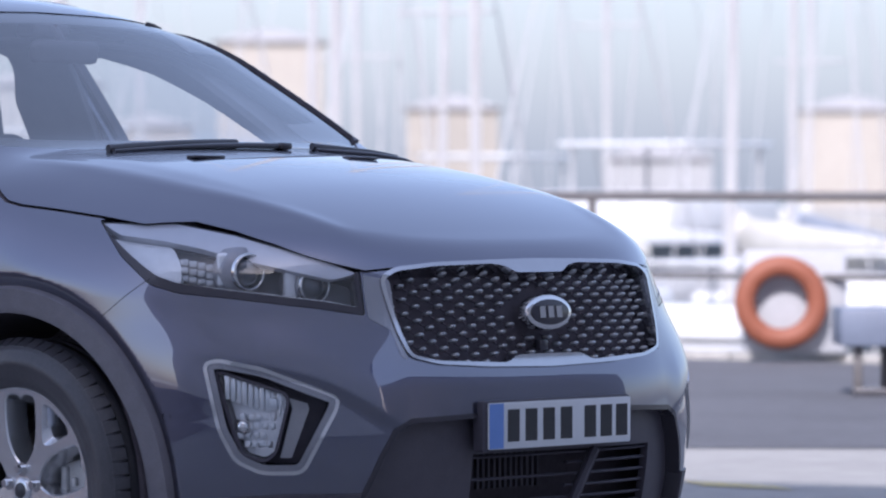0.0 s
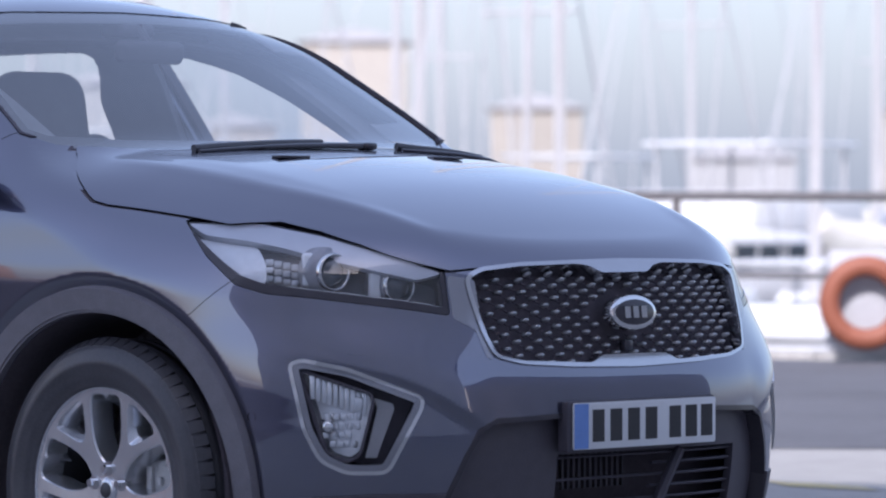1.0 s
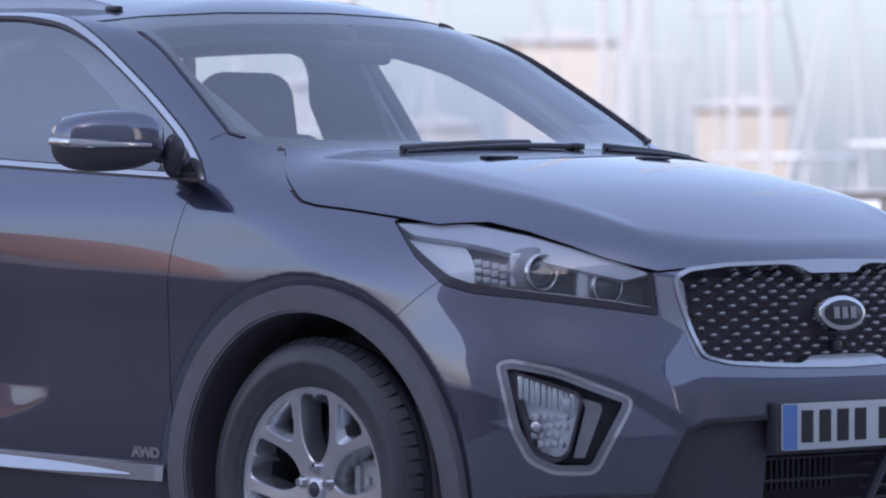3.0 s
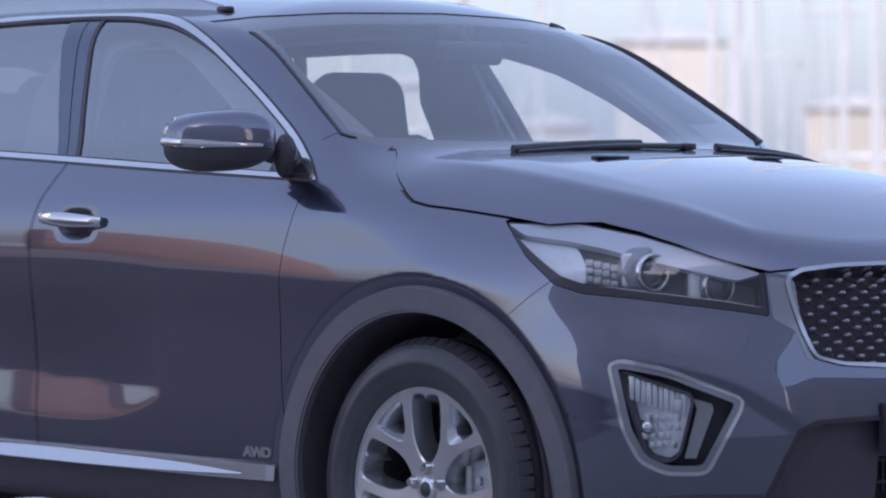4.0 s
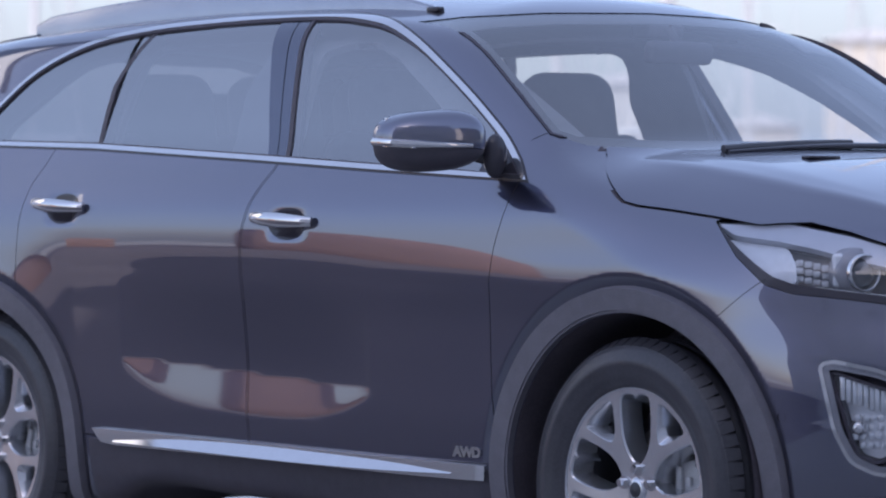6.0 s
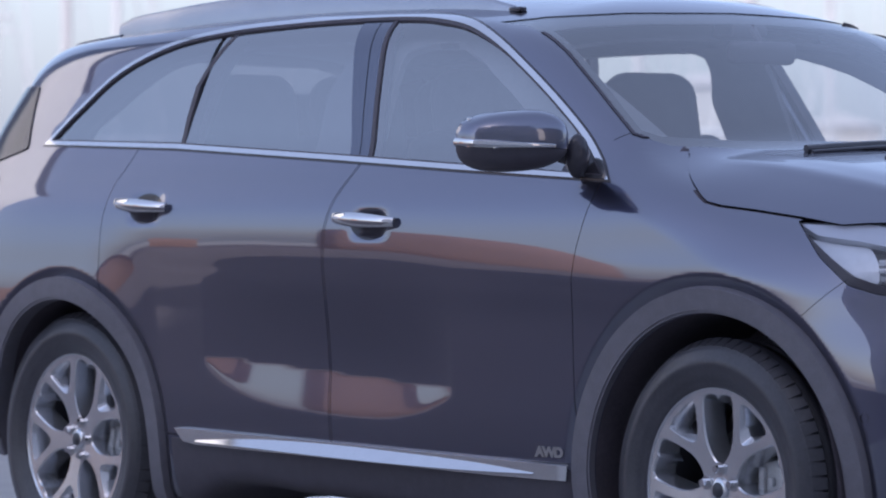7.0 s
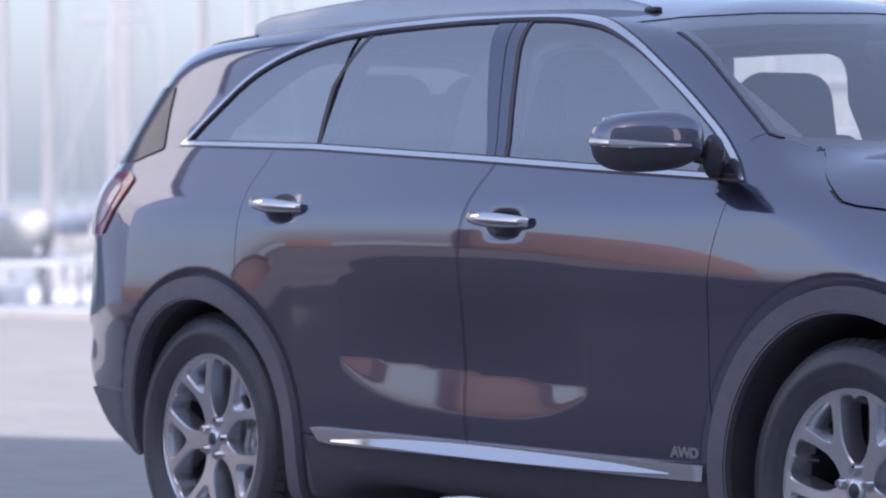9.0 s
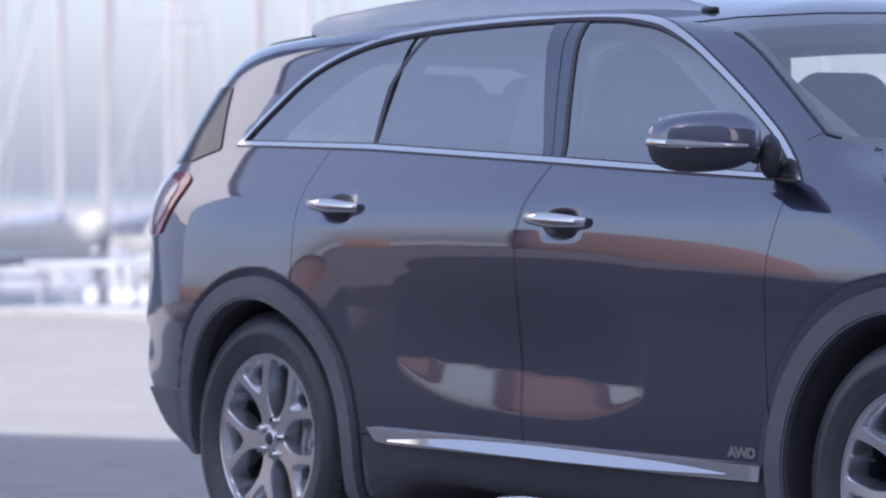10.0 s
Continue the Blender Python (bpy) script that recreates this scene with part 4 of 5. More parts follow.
CALIPER = material("pale_cast_caliper", (0.62, 0.62, 0.62), rough=0.5, metal=0.2, vary=0.2, scale=30)
wheel = make_wheel()
wheel.parent = car
wheel.matrix_basis = pose(0, -0.787, 0.367)
for x, y, turn in ((-2.78, -0.790, 0), (0, 0.787, 180), (-2.78, 0.790, 180)):
    w = copy_thing(wheel, pose(x, y, 0.367, 0, 0, turn))
    w.parent = car
    if x == -2.78 and y < 0:
        w.matrix_basis = w.matrix_basis @ pose(0, 0, 0, 0, 14, 0)
# dark wells over the wheels
for cx, r in ((ARCH_F, 0.431), (ARCH_R, 0.414)):
    for s in (-1, 1):
        pts = [(r * math.cos(a), r * math.sin(a)) for a in (math.pi * (-0.02 + 1.03 * i / 40) for i in range(41))]
        bm = bmesh.new()
        rows = [[bm.verts.new((cx + x, s * y, ARCH_Z + z)) for x, z in pts] for y in (0.885, 0.56)]
        for i in range(40):
            bm.faces.new((rows[0][i], rows[0][i + 1], rows[1][i + 1], rows[1][i]))
        part("wheel_well", crisp(bm), DARK, car, "dark wheel well liner")

# -- grille --
def front_piece(points, inner=(), lift=0.0, depth=0.02):
    me = boolean(FRONT.copy(), [front_prism(points, 0.70, 1.3)], "INTERSECT")
    if inner:
        me = boolean(me, [front_prism(i, 0.6, 1.4) for i in inner])
    return slab(me, lift, depth)


GRILLE_CHROME = material("dark_polished_chrome", (0.55, 0.55, 0.57), rough=0.12, metal=1.0, vary=0.06, scale=20)
half = [(0.0, 0.893), (0.085, 0.893), (0.115, 0.909), (0.155, 0.914), (0.333, 0.910), (0.440, 0.900), (0.477, 0.882), (0.475, 0.84), (0.464, 0.760), (0.446, 0.706), (0.377, 0.690), (0.155, 0.680), (0.115, 0.698), (0.0, 0.699)]
MOUTH_IN = rounded(half + [(-y, z) for y, z in half[-2:0:-1]], 0.012, 2)
front_grille = part("grille", front_piece(grown(GRILLE, -0.002), (), -0.045, 0.01), DARK, car, "black studded grille in a chrome frame")
part("grille_frame", front_piece(grown(GRILLE, 0.0), (MOUTH_IN,), 0.006, 0.05), GRILLE_CHROME, front_grille, "chrome grille frame")
stud = bmesh.new()
ring_v = []
for r, h in ((1.0, 0.0), (0.80, 0.010), (0.45, 0.0155)):
    ring_v.append([stud.verts.new((x * r, y * r, h)) for x, y in ((-0.0135, 0.0), (-0.005, -0.0058), (0.005, -0.0058), (0.0135, 0.0), (0.005, 0.0058), (-0.005, 0.0058))])
for p, q in zip(ring_v, ring_v[1:]):
    for j in range(6):
        stud.faces.new((p[j], p[(j + 1) % 6], q[(j + 1) % 6], q[j]))
stud.faces.new(ring_v[-1])
stud_me = as_mesh(crisp(stud, 20))
STUD = material("dark_chrome_stud", (0.46, 0.46, 0.47), rough=0.30, metal=1.0, vary=0.1, scale=30)
stud_me.materials.append(STUD)


def inside(p, poly):
    hit, k = False, len(poly)
    for i in range(k):
        (x0, y0), (x1, y1) = poly[i], poly[i - 1]
        if (y0 > p[1]) != (y1 > p[1]) and p[0] < (x1 - x0) * (p[1] - y0) / (y1 - y0) + x0:
            hit = not hit
    return hit


bars = bmesh.new()
for row in range(-1, 15):
    for col in range(-9, 10):
        y, z = 0.066 * (col + 0.5 * (row % 2)), 0.690 + 0.0166 * row
        if not inside((y, z), grown(MOUTH_IN, -0.002)) or (y / 0.104) ** 2 + ((z - 0.798) / 0.058) ** 2 < 1:
            continue
        p, n = surface(y=y, z=z, lift=-0.030)
        o = new("grille_stud", stud_me)
        o.parent, o.matrix_basis = front_grille, onto(p, n)
        for s in (-1, 1):
            for t in (-1, 1):
                q = surface(y=y + 0.033 * s, z=z + 0.0166 * t, lift=-0.034)[0]
                tube([p - n * 0.004, (p - n * 0.004 + q) / 2], 0.0020, 4, bars)
part("grille_lattice", bars, DARK, front_grille)

# oval badge with three plain bars
p, n = surface(y=0.0, z=0.797, lift=-0.012)
at = onto(p, n)
oval = lambda a, b, k=40: [(a * math.cos(2 * math.pi * i / k), b * math.sin(2 * math.pi * i / k)) for i in range(k)]
badge = part("badge", plate_mesh(oval(0.084, 0.044), 0.030, at, 0.008), CHROME, front_grille, "chrome oval badge")
part("badge_face", plate_mesh(oval(0.069, 0.031), 0.003, at @ Matrix.Translation((0, 0, 0.0295)), 0.001), GLOSS_BLACK, badge)
for y in (-0.030, 0.0, 0.030):
    pts = [(y - 0.010, -0.014), (y + 0.010, -0.014), (y + 0.010, 0.014), (y - 0.010, 0.014)]
    part("badge_bar", plate_mesh(pts, 0.003, at @ Matrix.Translation((0, 0, 0.0325))), CHROME, badge)
bm = block((0.02, 0.030, 0.026), surface(y=0.0, z=0.722, lift=-0.018)[0], 0.004)
part("front_camera", bm, GLOSS_BLACK, front_grille)

# -- number plate --
m = Matrix.Translation((0.955, 0, 0.5325)) @ Matrix(((0, 0, 1, 0), (1, 0, 0, 0), (0, 1, 0, 0), (0, 0, 0, 1)))
box = lambda a, b, c, d: [(a, b), (c, b), (c, d), (a, d)]
plate = part("number_plate", plate_mesh(rounded(box(-0.26, -0.0555, 0.26, 0.0555), 0.006, 3), 0.004, m @ Matrix.Translation((0, 0, 0.008)), 0.001), PLATE, car, "white plate with plain dark bars")
part("plate_holder", plate_mesh(rounded(box(-0.275, -0.060, 0.262, 0.060), 0.006, 3), 0.03, m @ Matrix.Translation((0, 0, -0.024)), 0.002), TRIM, plate)
part("blue_band", plate_mesh(box(-0.258, -0.0535, -0.208, 0.0535), 0.001, m @ Matrix.Translation((0, 0, 0.0122))), PLATE_BLUE, plate, "blue band")
for y in (-0.172, -0.108, -0.044, 0.020, 0.108, 0.168, 0.226):
    part("plate_bar", plate_mesh(box(y - 0.021, -0.0385, y + 0.021, 0.0385), 0.001, m @ Matrix.Translation((0, 0, 0.0122))), PLATE_BLACK, plate)

# -- lower air intake --
part("intake_panel", front_piece(grown(INTAKE, -0.003), (box(-0.255, 0.315, 0.43, 0.462),), -0.035, 0.02), BUMPER_BLACK, car, "matt black intake panel")
part("intake_edge", front_piece(grown(INTAKE, 0.0), (grown(INTAKE, -0.012),), 0.002, 0.06), GLOSS_BLACK, car)
bm = bmesh.new()
block((0.02, 1.0, 0.30), (0.74, 0.05, 0.40), 0.0, None, bm)
part("intake_back", bm, DARK, car)
for z in (0.335, 0.365, 0.395, 0.425, 0.452):
    pts = [surface(y=y, z=z, lift=-0.05)[0] for y in np.linspace(0.10 if z in (0.365, 0.425) else -0.25, 0.43, 12)]
    part("intake_slat", tube(pts, 0.008, 8, None, 0.5), TRIM, car)
bm = tube([surface(y=0.12, z=0.32, lift=-0.035)[0], surface(y=0.19, z=0.46, lift=-0.035)[0]], 0.014, 8)
part("intake_brace", bm, TRIM, car)
bm = bmesh.new()
for y in np.linspace(-0.12, 0.10, 12):
    block((0.01, 0.006, 0.10), (0.80, y, 0.42), 0.0, None, bm)
tagged(part("radiator", bm, BUMPER_BLACK, car), kind="stuff")

# -- headlamps --
o, r = Vector(DIAG_O), Vector(DIAG_R).normalized()
nrm = r.cross(Vector((0, 0, 1)))
diag = lambda a, z, d: o + r * a + Vector((0, 0, z)) + nrm * d
WING = material("grey_satin_trim", (0.36, 0.36, 0.39), rough=0.22, metal=0.9, vary=0.08, scale=20)
HOUSING = material("lamp_housing_grey", (0.36, 0.36, 0.38), rough=0.35, metal=0.3, vary=0.1, scale=30)


LAMP_BACK = material("grey_lamp_backing", (0.36, 0.36, 0.40), rough=0.4, metal=0.2, vary=0.1, scale=30)
BRIGHT_FACET = material("bright_lamp_plastic", (0.88, 0.89, 0.92), rough=0.35, metal=0.1, vary=0.08, scale=60)
BROW = material("lamp_brow_grey", (0.58, 0.59, 0.65), rough=0.35, metal=0.3, vary=0.08, scale=30)


def lamp_mesh(outer, inner, lift, depth):
    me = boolean(FRONT.copy(), [diag_prism(outer)], "INTERSECT")
    if inner:
        me = boolean(me, [diag_prism(i, -0.4, 0.6) for i in inner])
    return slab(me, lift, depth)


inner_lamp = rounded([(-0.40, 1.05), (0.30, 1.05), (0.250, 0.887), (0.262, 0.818), (0.167, 0.834), (-0.031, 0.857), (-0.164, 0.873), (-0.225, 0.894), (-0.292, 0.950), (-0.345, 1.0)], 0.010, 3)
cover_me = lamp_mesh(grown(HEADLAMP, -0.003), (), -0.003, 0.0)
edge_me = lamp_mesh(grown(HEADLAMP, -0.002), (inner_lamp,), -0.0005, 0.03)
brow_me = lamp_mesh(rounded([(-0.355, 1.020), (-0.25, 1.016), (-0.182, 1.020), (-0.032, 0.991), (0.167, 0.934), (0.258, 0.900), (0.20, 0.884), (0.0, 0.930), (-0.12, 0.962), (-0.20, 0.978), (-0.31, 0.992)], 0.01, 2), (), -0.009, 0.02)
back_me = lamp_mesh(grown(HEADLAMP, 0.004), (), -0.105, 0.01)
wing_me = lamp_mesh(rounded([(-0.335, 0.996), (-0.27, 0.985), (-0.185, 0.974), (-0.165, 0.93), (-0.165, 0.880), (-0.225, 0.900), (-0.29, 0.952)], 0.012, 2), (), -0.026, 0.015)
line_me = lamp_mesh([(0.258, 0.822), (0.167, 0.838), (-0.031, 0.861), (-0.110, 0.870), (-0.110, 0.866), (-0.031, 0.856), (0.167, 0.833), (0.256, 0.817)], (), -0.008, 0.006)


def projector(a, z, d):
    c = diag(a, z, d)
    m = Matrix.Translation(c) @ Matrix.Rotation(radians(-90 - 8), 4, "Z")
    ring_b = revolve([(0.036, 0.03), (0.0445, 0.03), (0.0455, -0.012), (0.0425, -0.017), (0.0385, -0.014), (0.036, 0.0)], 40, True)
    lens_b = revolve([(0.0001, -0.024), (0.012, -0.0225), (0.022, -0.018), (0.031, -0.009), (0.037, 0.004), (0.037, 0.02)], 36)
    bowl_b = revolve([(0.045, 0.0), (0.058, 0.012), (0.060, 0.05), (0.0, 0.07)], 36)
    # the axis of a revolved ring is y; turn it to face ahead
    turn = Matrix.Translation(c) @ Matrix.Rotation(radians(82), 4, "Z")
    out = []
    for b in (ring_b, lens_b, bowl_b):
        bmesh.ops.transform(b, matrix=turn, verts=b.verts)
        out.append(as_mesh(b))
    return out


LENS_BALL = material("projector_lens", (0.10, 0.11, 0.13), rough=0.03, metal=0.2, vary=0.1, scale=20, coat=1.0)
sets = [projector(-0.004, 0.900, -0.005), projector(0.150, 0.868, -0.020)]
blocks_me = bmesh.new()
for i in range(4):
    for j in range(3):
        block((0.019, 0.019, 0.016), diag(-0.150 + 0.020 * i, 0.884 + 0.019 * j - 0.004 * i, -0.050 + 0.005 * ((i + j) % 2)), 0.004, Matrix.Rotation(radians(44), 4, "Z"), blocks_me)
blocks_me = as_mesh(blocks_me)
bowls = []
for a, z in ((-0.058, 0.905), (0.098, 0.872)):
    bowls.append(as_mesh(block((0.03, 0.040, 0.080), diag(a, z, -0.010), 0.010, Matrix.Rotation(radians(52), 4, "Z"), None, 3)))
wing_chrome = lamp_mesh(rounded([(0.268, 0.893), (0.330, 0.882), (0.334, 0.872), (0.345, 0.80), (0.362, 0.76), (0.378, 0.693), (0.362, 0.70), (0.335, 0.765), (0.282, 0.793)], 0.008, 2), (), 0.001, 0.01)
for put in (lambda q: q, mirrored):
    lamp_ob = part("headlamp", put(back_me), LAMP_BACK, car, "projector headlamp with clear cover")
    part("lamp_cover", put(cover_me), LENS, lamp_ob, "clear lamp cover")
    part("lamp_edge", put(edge_me), GLOSS_BLACK, lamp_ob, "black lower edge")
    part("lamp_brow", put(brow_me), BROW, lamp_ob, "silver upper brow")
    part("grille_wing", put(wing_chrome), WING, car, "silver trim between grille and headlamp")
    part("lamp_strip", put(line_me), CHROME, lamp_ob)
    part("side_reflector", put(wing_me), FACET, lamp_ob)
    part("indicator_reflector", put(blocks_me), FACET, lamp_ob)
    for b in bowls:
        part("reflector_bowl", put(b), BRIGHT_FACET, lamp_ob)
    for ring_m, lens_m, bowl_m in sets:
        part("projector_ring", put(ring_m), CHROME, lamp_ob)
        part("projector_lens", put(lens_m), LENS_BALL, lamp_ob)
        part("projector_bowl", put(bowl_m), LAMP_BACK, lamp_ob)

# -- fog lamps --
FOG_IN = grown(FOG, -0.015)
FOG_LENS = rounded([(-0.074, 0.670), (0.090, 0.618), (0.094, 0.598), (0.064, 0.480), (0.038, 0.462), (-0.010, 0.476), (-0.036, 0.545)], 0.012, 3)
FOG_FIN = [(0.096, 0.610), (0.143, 0.597), (0.147, 0.583), (0.104, 0.468), (0.076, 0.468), (0.106, 0.585)]
fog_frame = lamp_mesh(grown(FOG, 0.003), (FOG_IN,), 0.004, 0.045)
fog_outer = lamp_mesh(grown(FOG, 0.008), (grown(FOG, -0.001),), 0.007, 0.02)
fog_back = lamp_mesh(grown(FOG, 0.004), (), -0.052, 0.01)
fog_lens = lamp_mesh(FOG_LENS, (), -0.010, 0.0)
fog_bowl = lamp_mesh(grown(FOG_LENS, -0.004), (), -0.038, 0.01)
fog_fin = lamp_mesh(FOG_FIN, (), -0.022, 0.015)
fog_rim = lamp_mesh(grown(FOG_LENS, 0.006), (grown(FOG_LENS, -0.001),), -0.006, 0.04)
bm = bmesh.new()
for i in range(10):
    block((0.012, 0.009, 0.055), diag(-0.045 + 0.0135 * i, 0.632 - 0.0045 * i, 0.082), 0.002, Matrix.Rotation(radians(30 + 9 * (i % 3)), 4, "Z"), bm)
for i in range(5):
    for j in range(4):
        block((0.014, 0.016, 0.016), diag(-0.018 + 0.018 * i + 0.003 * j, 0.500 + 0.021 * j, 0.076 + 0.003 * ((i + 2 * j) % 3)), 0.003, Matrix.Rotation(radians(30 + 14 * ((i * 2 + j) % 3)), 4, "Z") @ Matrix.Rotation(radians(-14 + 14 * ((i + j) % 3)), 4, "Y"), bm)
block((0.02, 0.045, 0.030), diag(0.062, 0.594, 0.072), 0.004, Matrix.Rotation(radians(44), 4, "Z"), bm)
fog_ribs = as_mesh(bm)
bm = revolve([(0.0001, -0.02), (0.014, -0.016), (0.020, 0.0), (0.020, 0.03)], 20)
bmesh.ops.transform(bm, matrix=Matrix.Translation(diag(-0.008, 0.540, 0.080)) @ Matrix.Rotation(radians(75), 4, "Z"), verts=bm.verts)
fog_bulb = as_mesh(bm)
for put in (lambda q: q, mirrored):
    fog_ob = part("fog_lamp", put(fog_back), TRIM, car, "fog lamp in a chrome frame")
    frame_ob = part("fog_frame", put(fog_frame), WING, fog_ob, "satin grey frame")
    part("bright_rim", put(fog_outer), CHROME, frame_ob, "chrome rim")
    part("fog_lens", put(fog_lens), LENS, fog_ob)
    part("fog_reflector", put(fog_bowl), BRIGHT_FACET, fog_ob)
    part("fog_rim", put(fog_rim), TRIM, fog_ob)
    part("fog_fin", put(fog_fin), HOUSING, fog_ob, "grey fin")
    part("reflector_ribs", put(fog_ribs), REFLECTOR, fog_ob)
    part("bulb_cap", put(fog_bulb), CHROME, fog_ob)

# -- small things on the skin --
washer = lamp_mesh(rounded([(0.035, 0.725), (0.075, 0.723), (0.078, 0.708), (0.035, 0.711)], 0.005, 2), (), 0.0015, 0.006)
for put in (lambda q: q, mirrored):
    part("washer_cover", put(washer), PAINT, car)
p, n = surface(x=0.487, z=0.561, lift=-0.002)
b = revolve([(0.0001, -0.004), (0.008, -0.004), (0.011, -0.002), (0.0115, 0.004)], 20)
bmesh.ops.transform(b, matrix=onto(p, n) @ Matrix.Rotation(radians(90), 4, "X"), verts=b.verts)
part("parking_sensor", b, GLOSS_BLACK, car)

# thin gaps between the front bumper and the wing
seam = [(0.414, 0.884), (0.36, 0.842), (0.30, 0.795), (0.2992, 0.7962), (0.3590, 0.8432), (0.4129, 0.8852)]
me = on_near_side(side_prism(seam, far=-0.5), (), 0.0007, 0.003)
for piece in (me, mirrored(me)):
    part("bumper_gap", piece, GLOSS_BLACK, car)


def gap_line(points, name, w=0.0022):
    """A thin dark panel gap along points of the side view."""
    up = [(x + w, z + w) for x, z in points]
    me = on_near_side(side_prism(points + up[::-1], far=-0.6), (), 0.0010, 0.003)
    for piece in (me, mirrored(me)):
        part(name, piece, GLOSS_BLACK, car)


gap_line([(-0.488, 1.203), (-0.472, 1.219), (-0.459, 1.236)], "pillar_gap", 0.0016)

# -- wipers and cowl --


def skyward(x, y, lift):
    return surface(x=x, y=y, lift=lift)[0]


for base, tip in (((-0.175, 0.20), (-0.145, -0.430)), ((-0.15, 0.74), (-0.185, 0.34))):
    bm = bmesh.new()
    line = [skyward(base[0] + (tip[0] - base[0]) * t, base[1] + (tip[1] - base[1]) * t, 0.007 - 0.004 * t) for t in np.linspace(0, 1, 14)]
    tube(line, [0.0085 - 0.004 * t for t in np.linspace(0, 1, 14)], 8, bm)
    block((0.035, 0.045, 0.020), line[0], 0.008, None, bm)
    arm = part("wiper", bm, GLOSS_BLACK, car, "black wiper arm")
    blade = [skyward(tip[0] + (base[0] - tip[0]) * t - 0.022, tip[1] + (base[1] - tip[1]) * t, 0.008) for t in np.linspace(0.0, 0.75, 12)]
    part("wiper_blade", tube(blade, 0.0095, 8, None, 1.1), RUBBER, arm)
for y in (-0.28, 0.28):
    p, n = surface(x=0.03, y=y, lift=0.002)
    part("washer_nozzle", block((0.030, 0.110, 0.008), p, 0.0035), GLOSS_BLACK, car)

SATIN_DARK = material("grey_rail_paint", (0.46, 0.47, 0.50), rough=0.25, metal=0.95, vary=0.1, scale=12)
# -- roof rails, aerial, tail lamps, spoiler --
RAIL_LINE = spline((-3.12, 1.572), (-3.05, 1.598), (-2.83, 1.625), (-2.60, 1.643), (-2.2, 1.655), (-1.75, 1.650), (-1.35, 1.620), (-1.20, 1.588))
for s in (-1, 1):
    bm, rows, k = bmesh.new(), [], 26
    for i in range(k + 1):
        t = i / k
        x, y = -3.07 + 1.87 * t, -0.525 - 0.012 * math.sin(math.pi * t)
        low, high = surface(x=x, y=y)[0].z - 0.012, float(RAIL_LINE(x))
        w = 0.006 + 0.011 * min(1, 6 * min(t, 1 - t))
        rows.append([bm.verts.new((x, (y + dy * w) * -s, z)) for dy, z in ((-1.3, low), (-1.0, high - 0.009), (-0.6, high - 0.002), (0, high), (0.6, high - 0.002), (1.0, high - 0.009), (1.3, low))])
    for p, q in zip(rows, rows[1:]):
        for j in range(6):
            bm.faces.new((p[j], p[j + 1], q[j + 1], q[j]))
    bm.faces.new(rows[0]), bm.faces.new(rows[-1])
    bmesh.ops.recalc_face_normals(bm, faces=bm.faces)
    rail = part("roof_rail", crisp(bm, 50), SATIN_DARK, car, "grey roof rail")
    foot = skyward(-1.19, -0.525, 0.004)
    part("rail_end", block((0.05, 0.026, 0.014), (foot.x, foot.y * -s, foot.z), 0.005), GLOSS_BLACK, rail, "black end cap")
TAIL_LAMP = [(-3.25, 1.125), (-3.27, 1.085), (-3.325, 1.02), (-3.385, 0.960), (-3.50, 0.955), (-3.75, 0.975), (-3.95, 0.98), (-3.95, 1.14), (-3.45, 1.145), (-3.31, 1.148)]
me = on_near_side(side_prism(rounded(TAIL_LAMP, 0.02, 3), far=-0.42), (), 0.006, 0.02)
inner_lamp_me = on_near_side(side_prism(rounded([(-3.31, 1.10), (-3.36, 1.02), (-3.42, 0.985), (-3.60, 1.0), (-3.60, 1.11), (-3.36, 1.125)], 0.02, 3), far=-0.5), (), 0.009, 0.01)
PALE_LENS = material("pale_lamp_lens", (0.74, 0.52, 0.52), rough=0.1, vary=0.2, scale=30, coat=1.0)
fin_me = on_near_side(side_prism(rounded([(-3.245, 1.405), (-3.160, 1.216), (-3.33, 1.180), (-3.70, 1.170), (-3.70, 1.405)], 0.012, 3), far=-0.42), (), 0.004, 0.012)
for put in (lambda q: q, mirrored):
    part("rear_pillar_fin", put(fin_me), GLOSS_BLACK, car, "gloss black fin beside the rear window")
    tail_ob = part("tail_lamp", put(me), RED_LENS, car, "red tail lamp")
    part("lamp_window", put(inner_lamp_me), PALE_LENS, tail_ob, "pale pink lamp window")
me = on_skin(prism([(-3.60, 1.52), (-3.05, 1.555), (-3.02, 1.70), (-3.60, 1.70)], (0, 0, 0), (1, 0, 0), (0, 0, 1), -0.66, 0.66), (), 0.004, 0.02)
part("roof_spoiler", me, PAINT, car)


# ---- the quay ----
CONCRETE = material("pale_concrete", (0.36, 0.35, 0.335), rough=0.85, vary=0.22, scale=0.6, bump=0.2, bump_scale=90)
# darker ground colour that carries a cast shadow on the quay
SHADOW_GREY = material("shadow_grey", (0.118, 0.120, 0.134), rough=0.85, vary=0.3, scale=0.9, bump=0.3, bump_scale=160)
DARK_ASPHALT = material("dark_asphalt", (0.160, 0.135, 0.135), rough=0.8, vary=0.3, scale=0.9, bump=0.3, bump_scale=160)
STONE = material("quay_stone", (0.42, 0.41, 0.39), rough=0.8, vary=0.3, scale=1.5, bump=0.3, bump_scale=40)
WATER = material("harbour_water", (0.05, 0.075, 0.09), rough=0.12, vary=0.3, scale=0.15, bump=0.5, bump_scale=2.0)
YELLOW = material("worn_yellow_paint", (0.55, 0.45, 0.14), rough=0.7, second=(0.36, 0.34, 0.28), scale=4)
WHITE_PATCH = material("uneven_white", (0.78, 0.78, 0.76), rough=0.7, second=(0.58, 0.58, 0.57), scale=4)
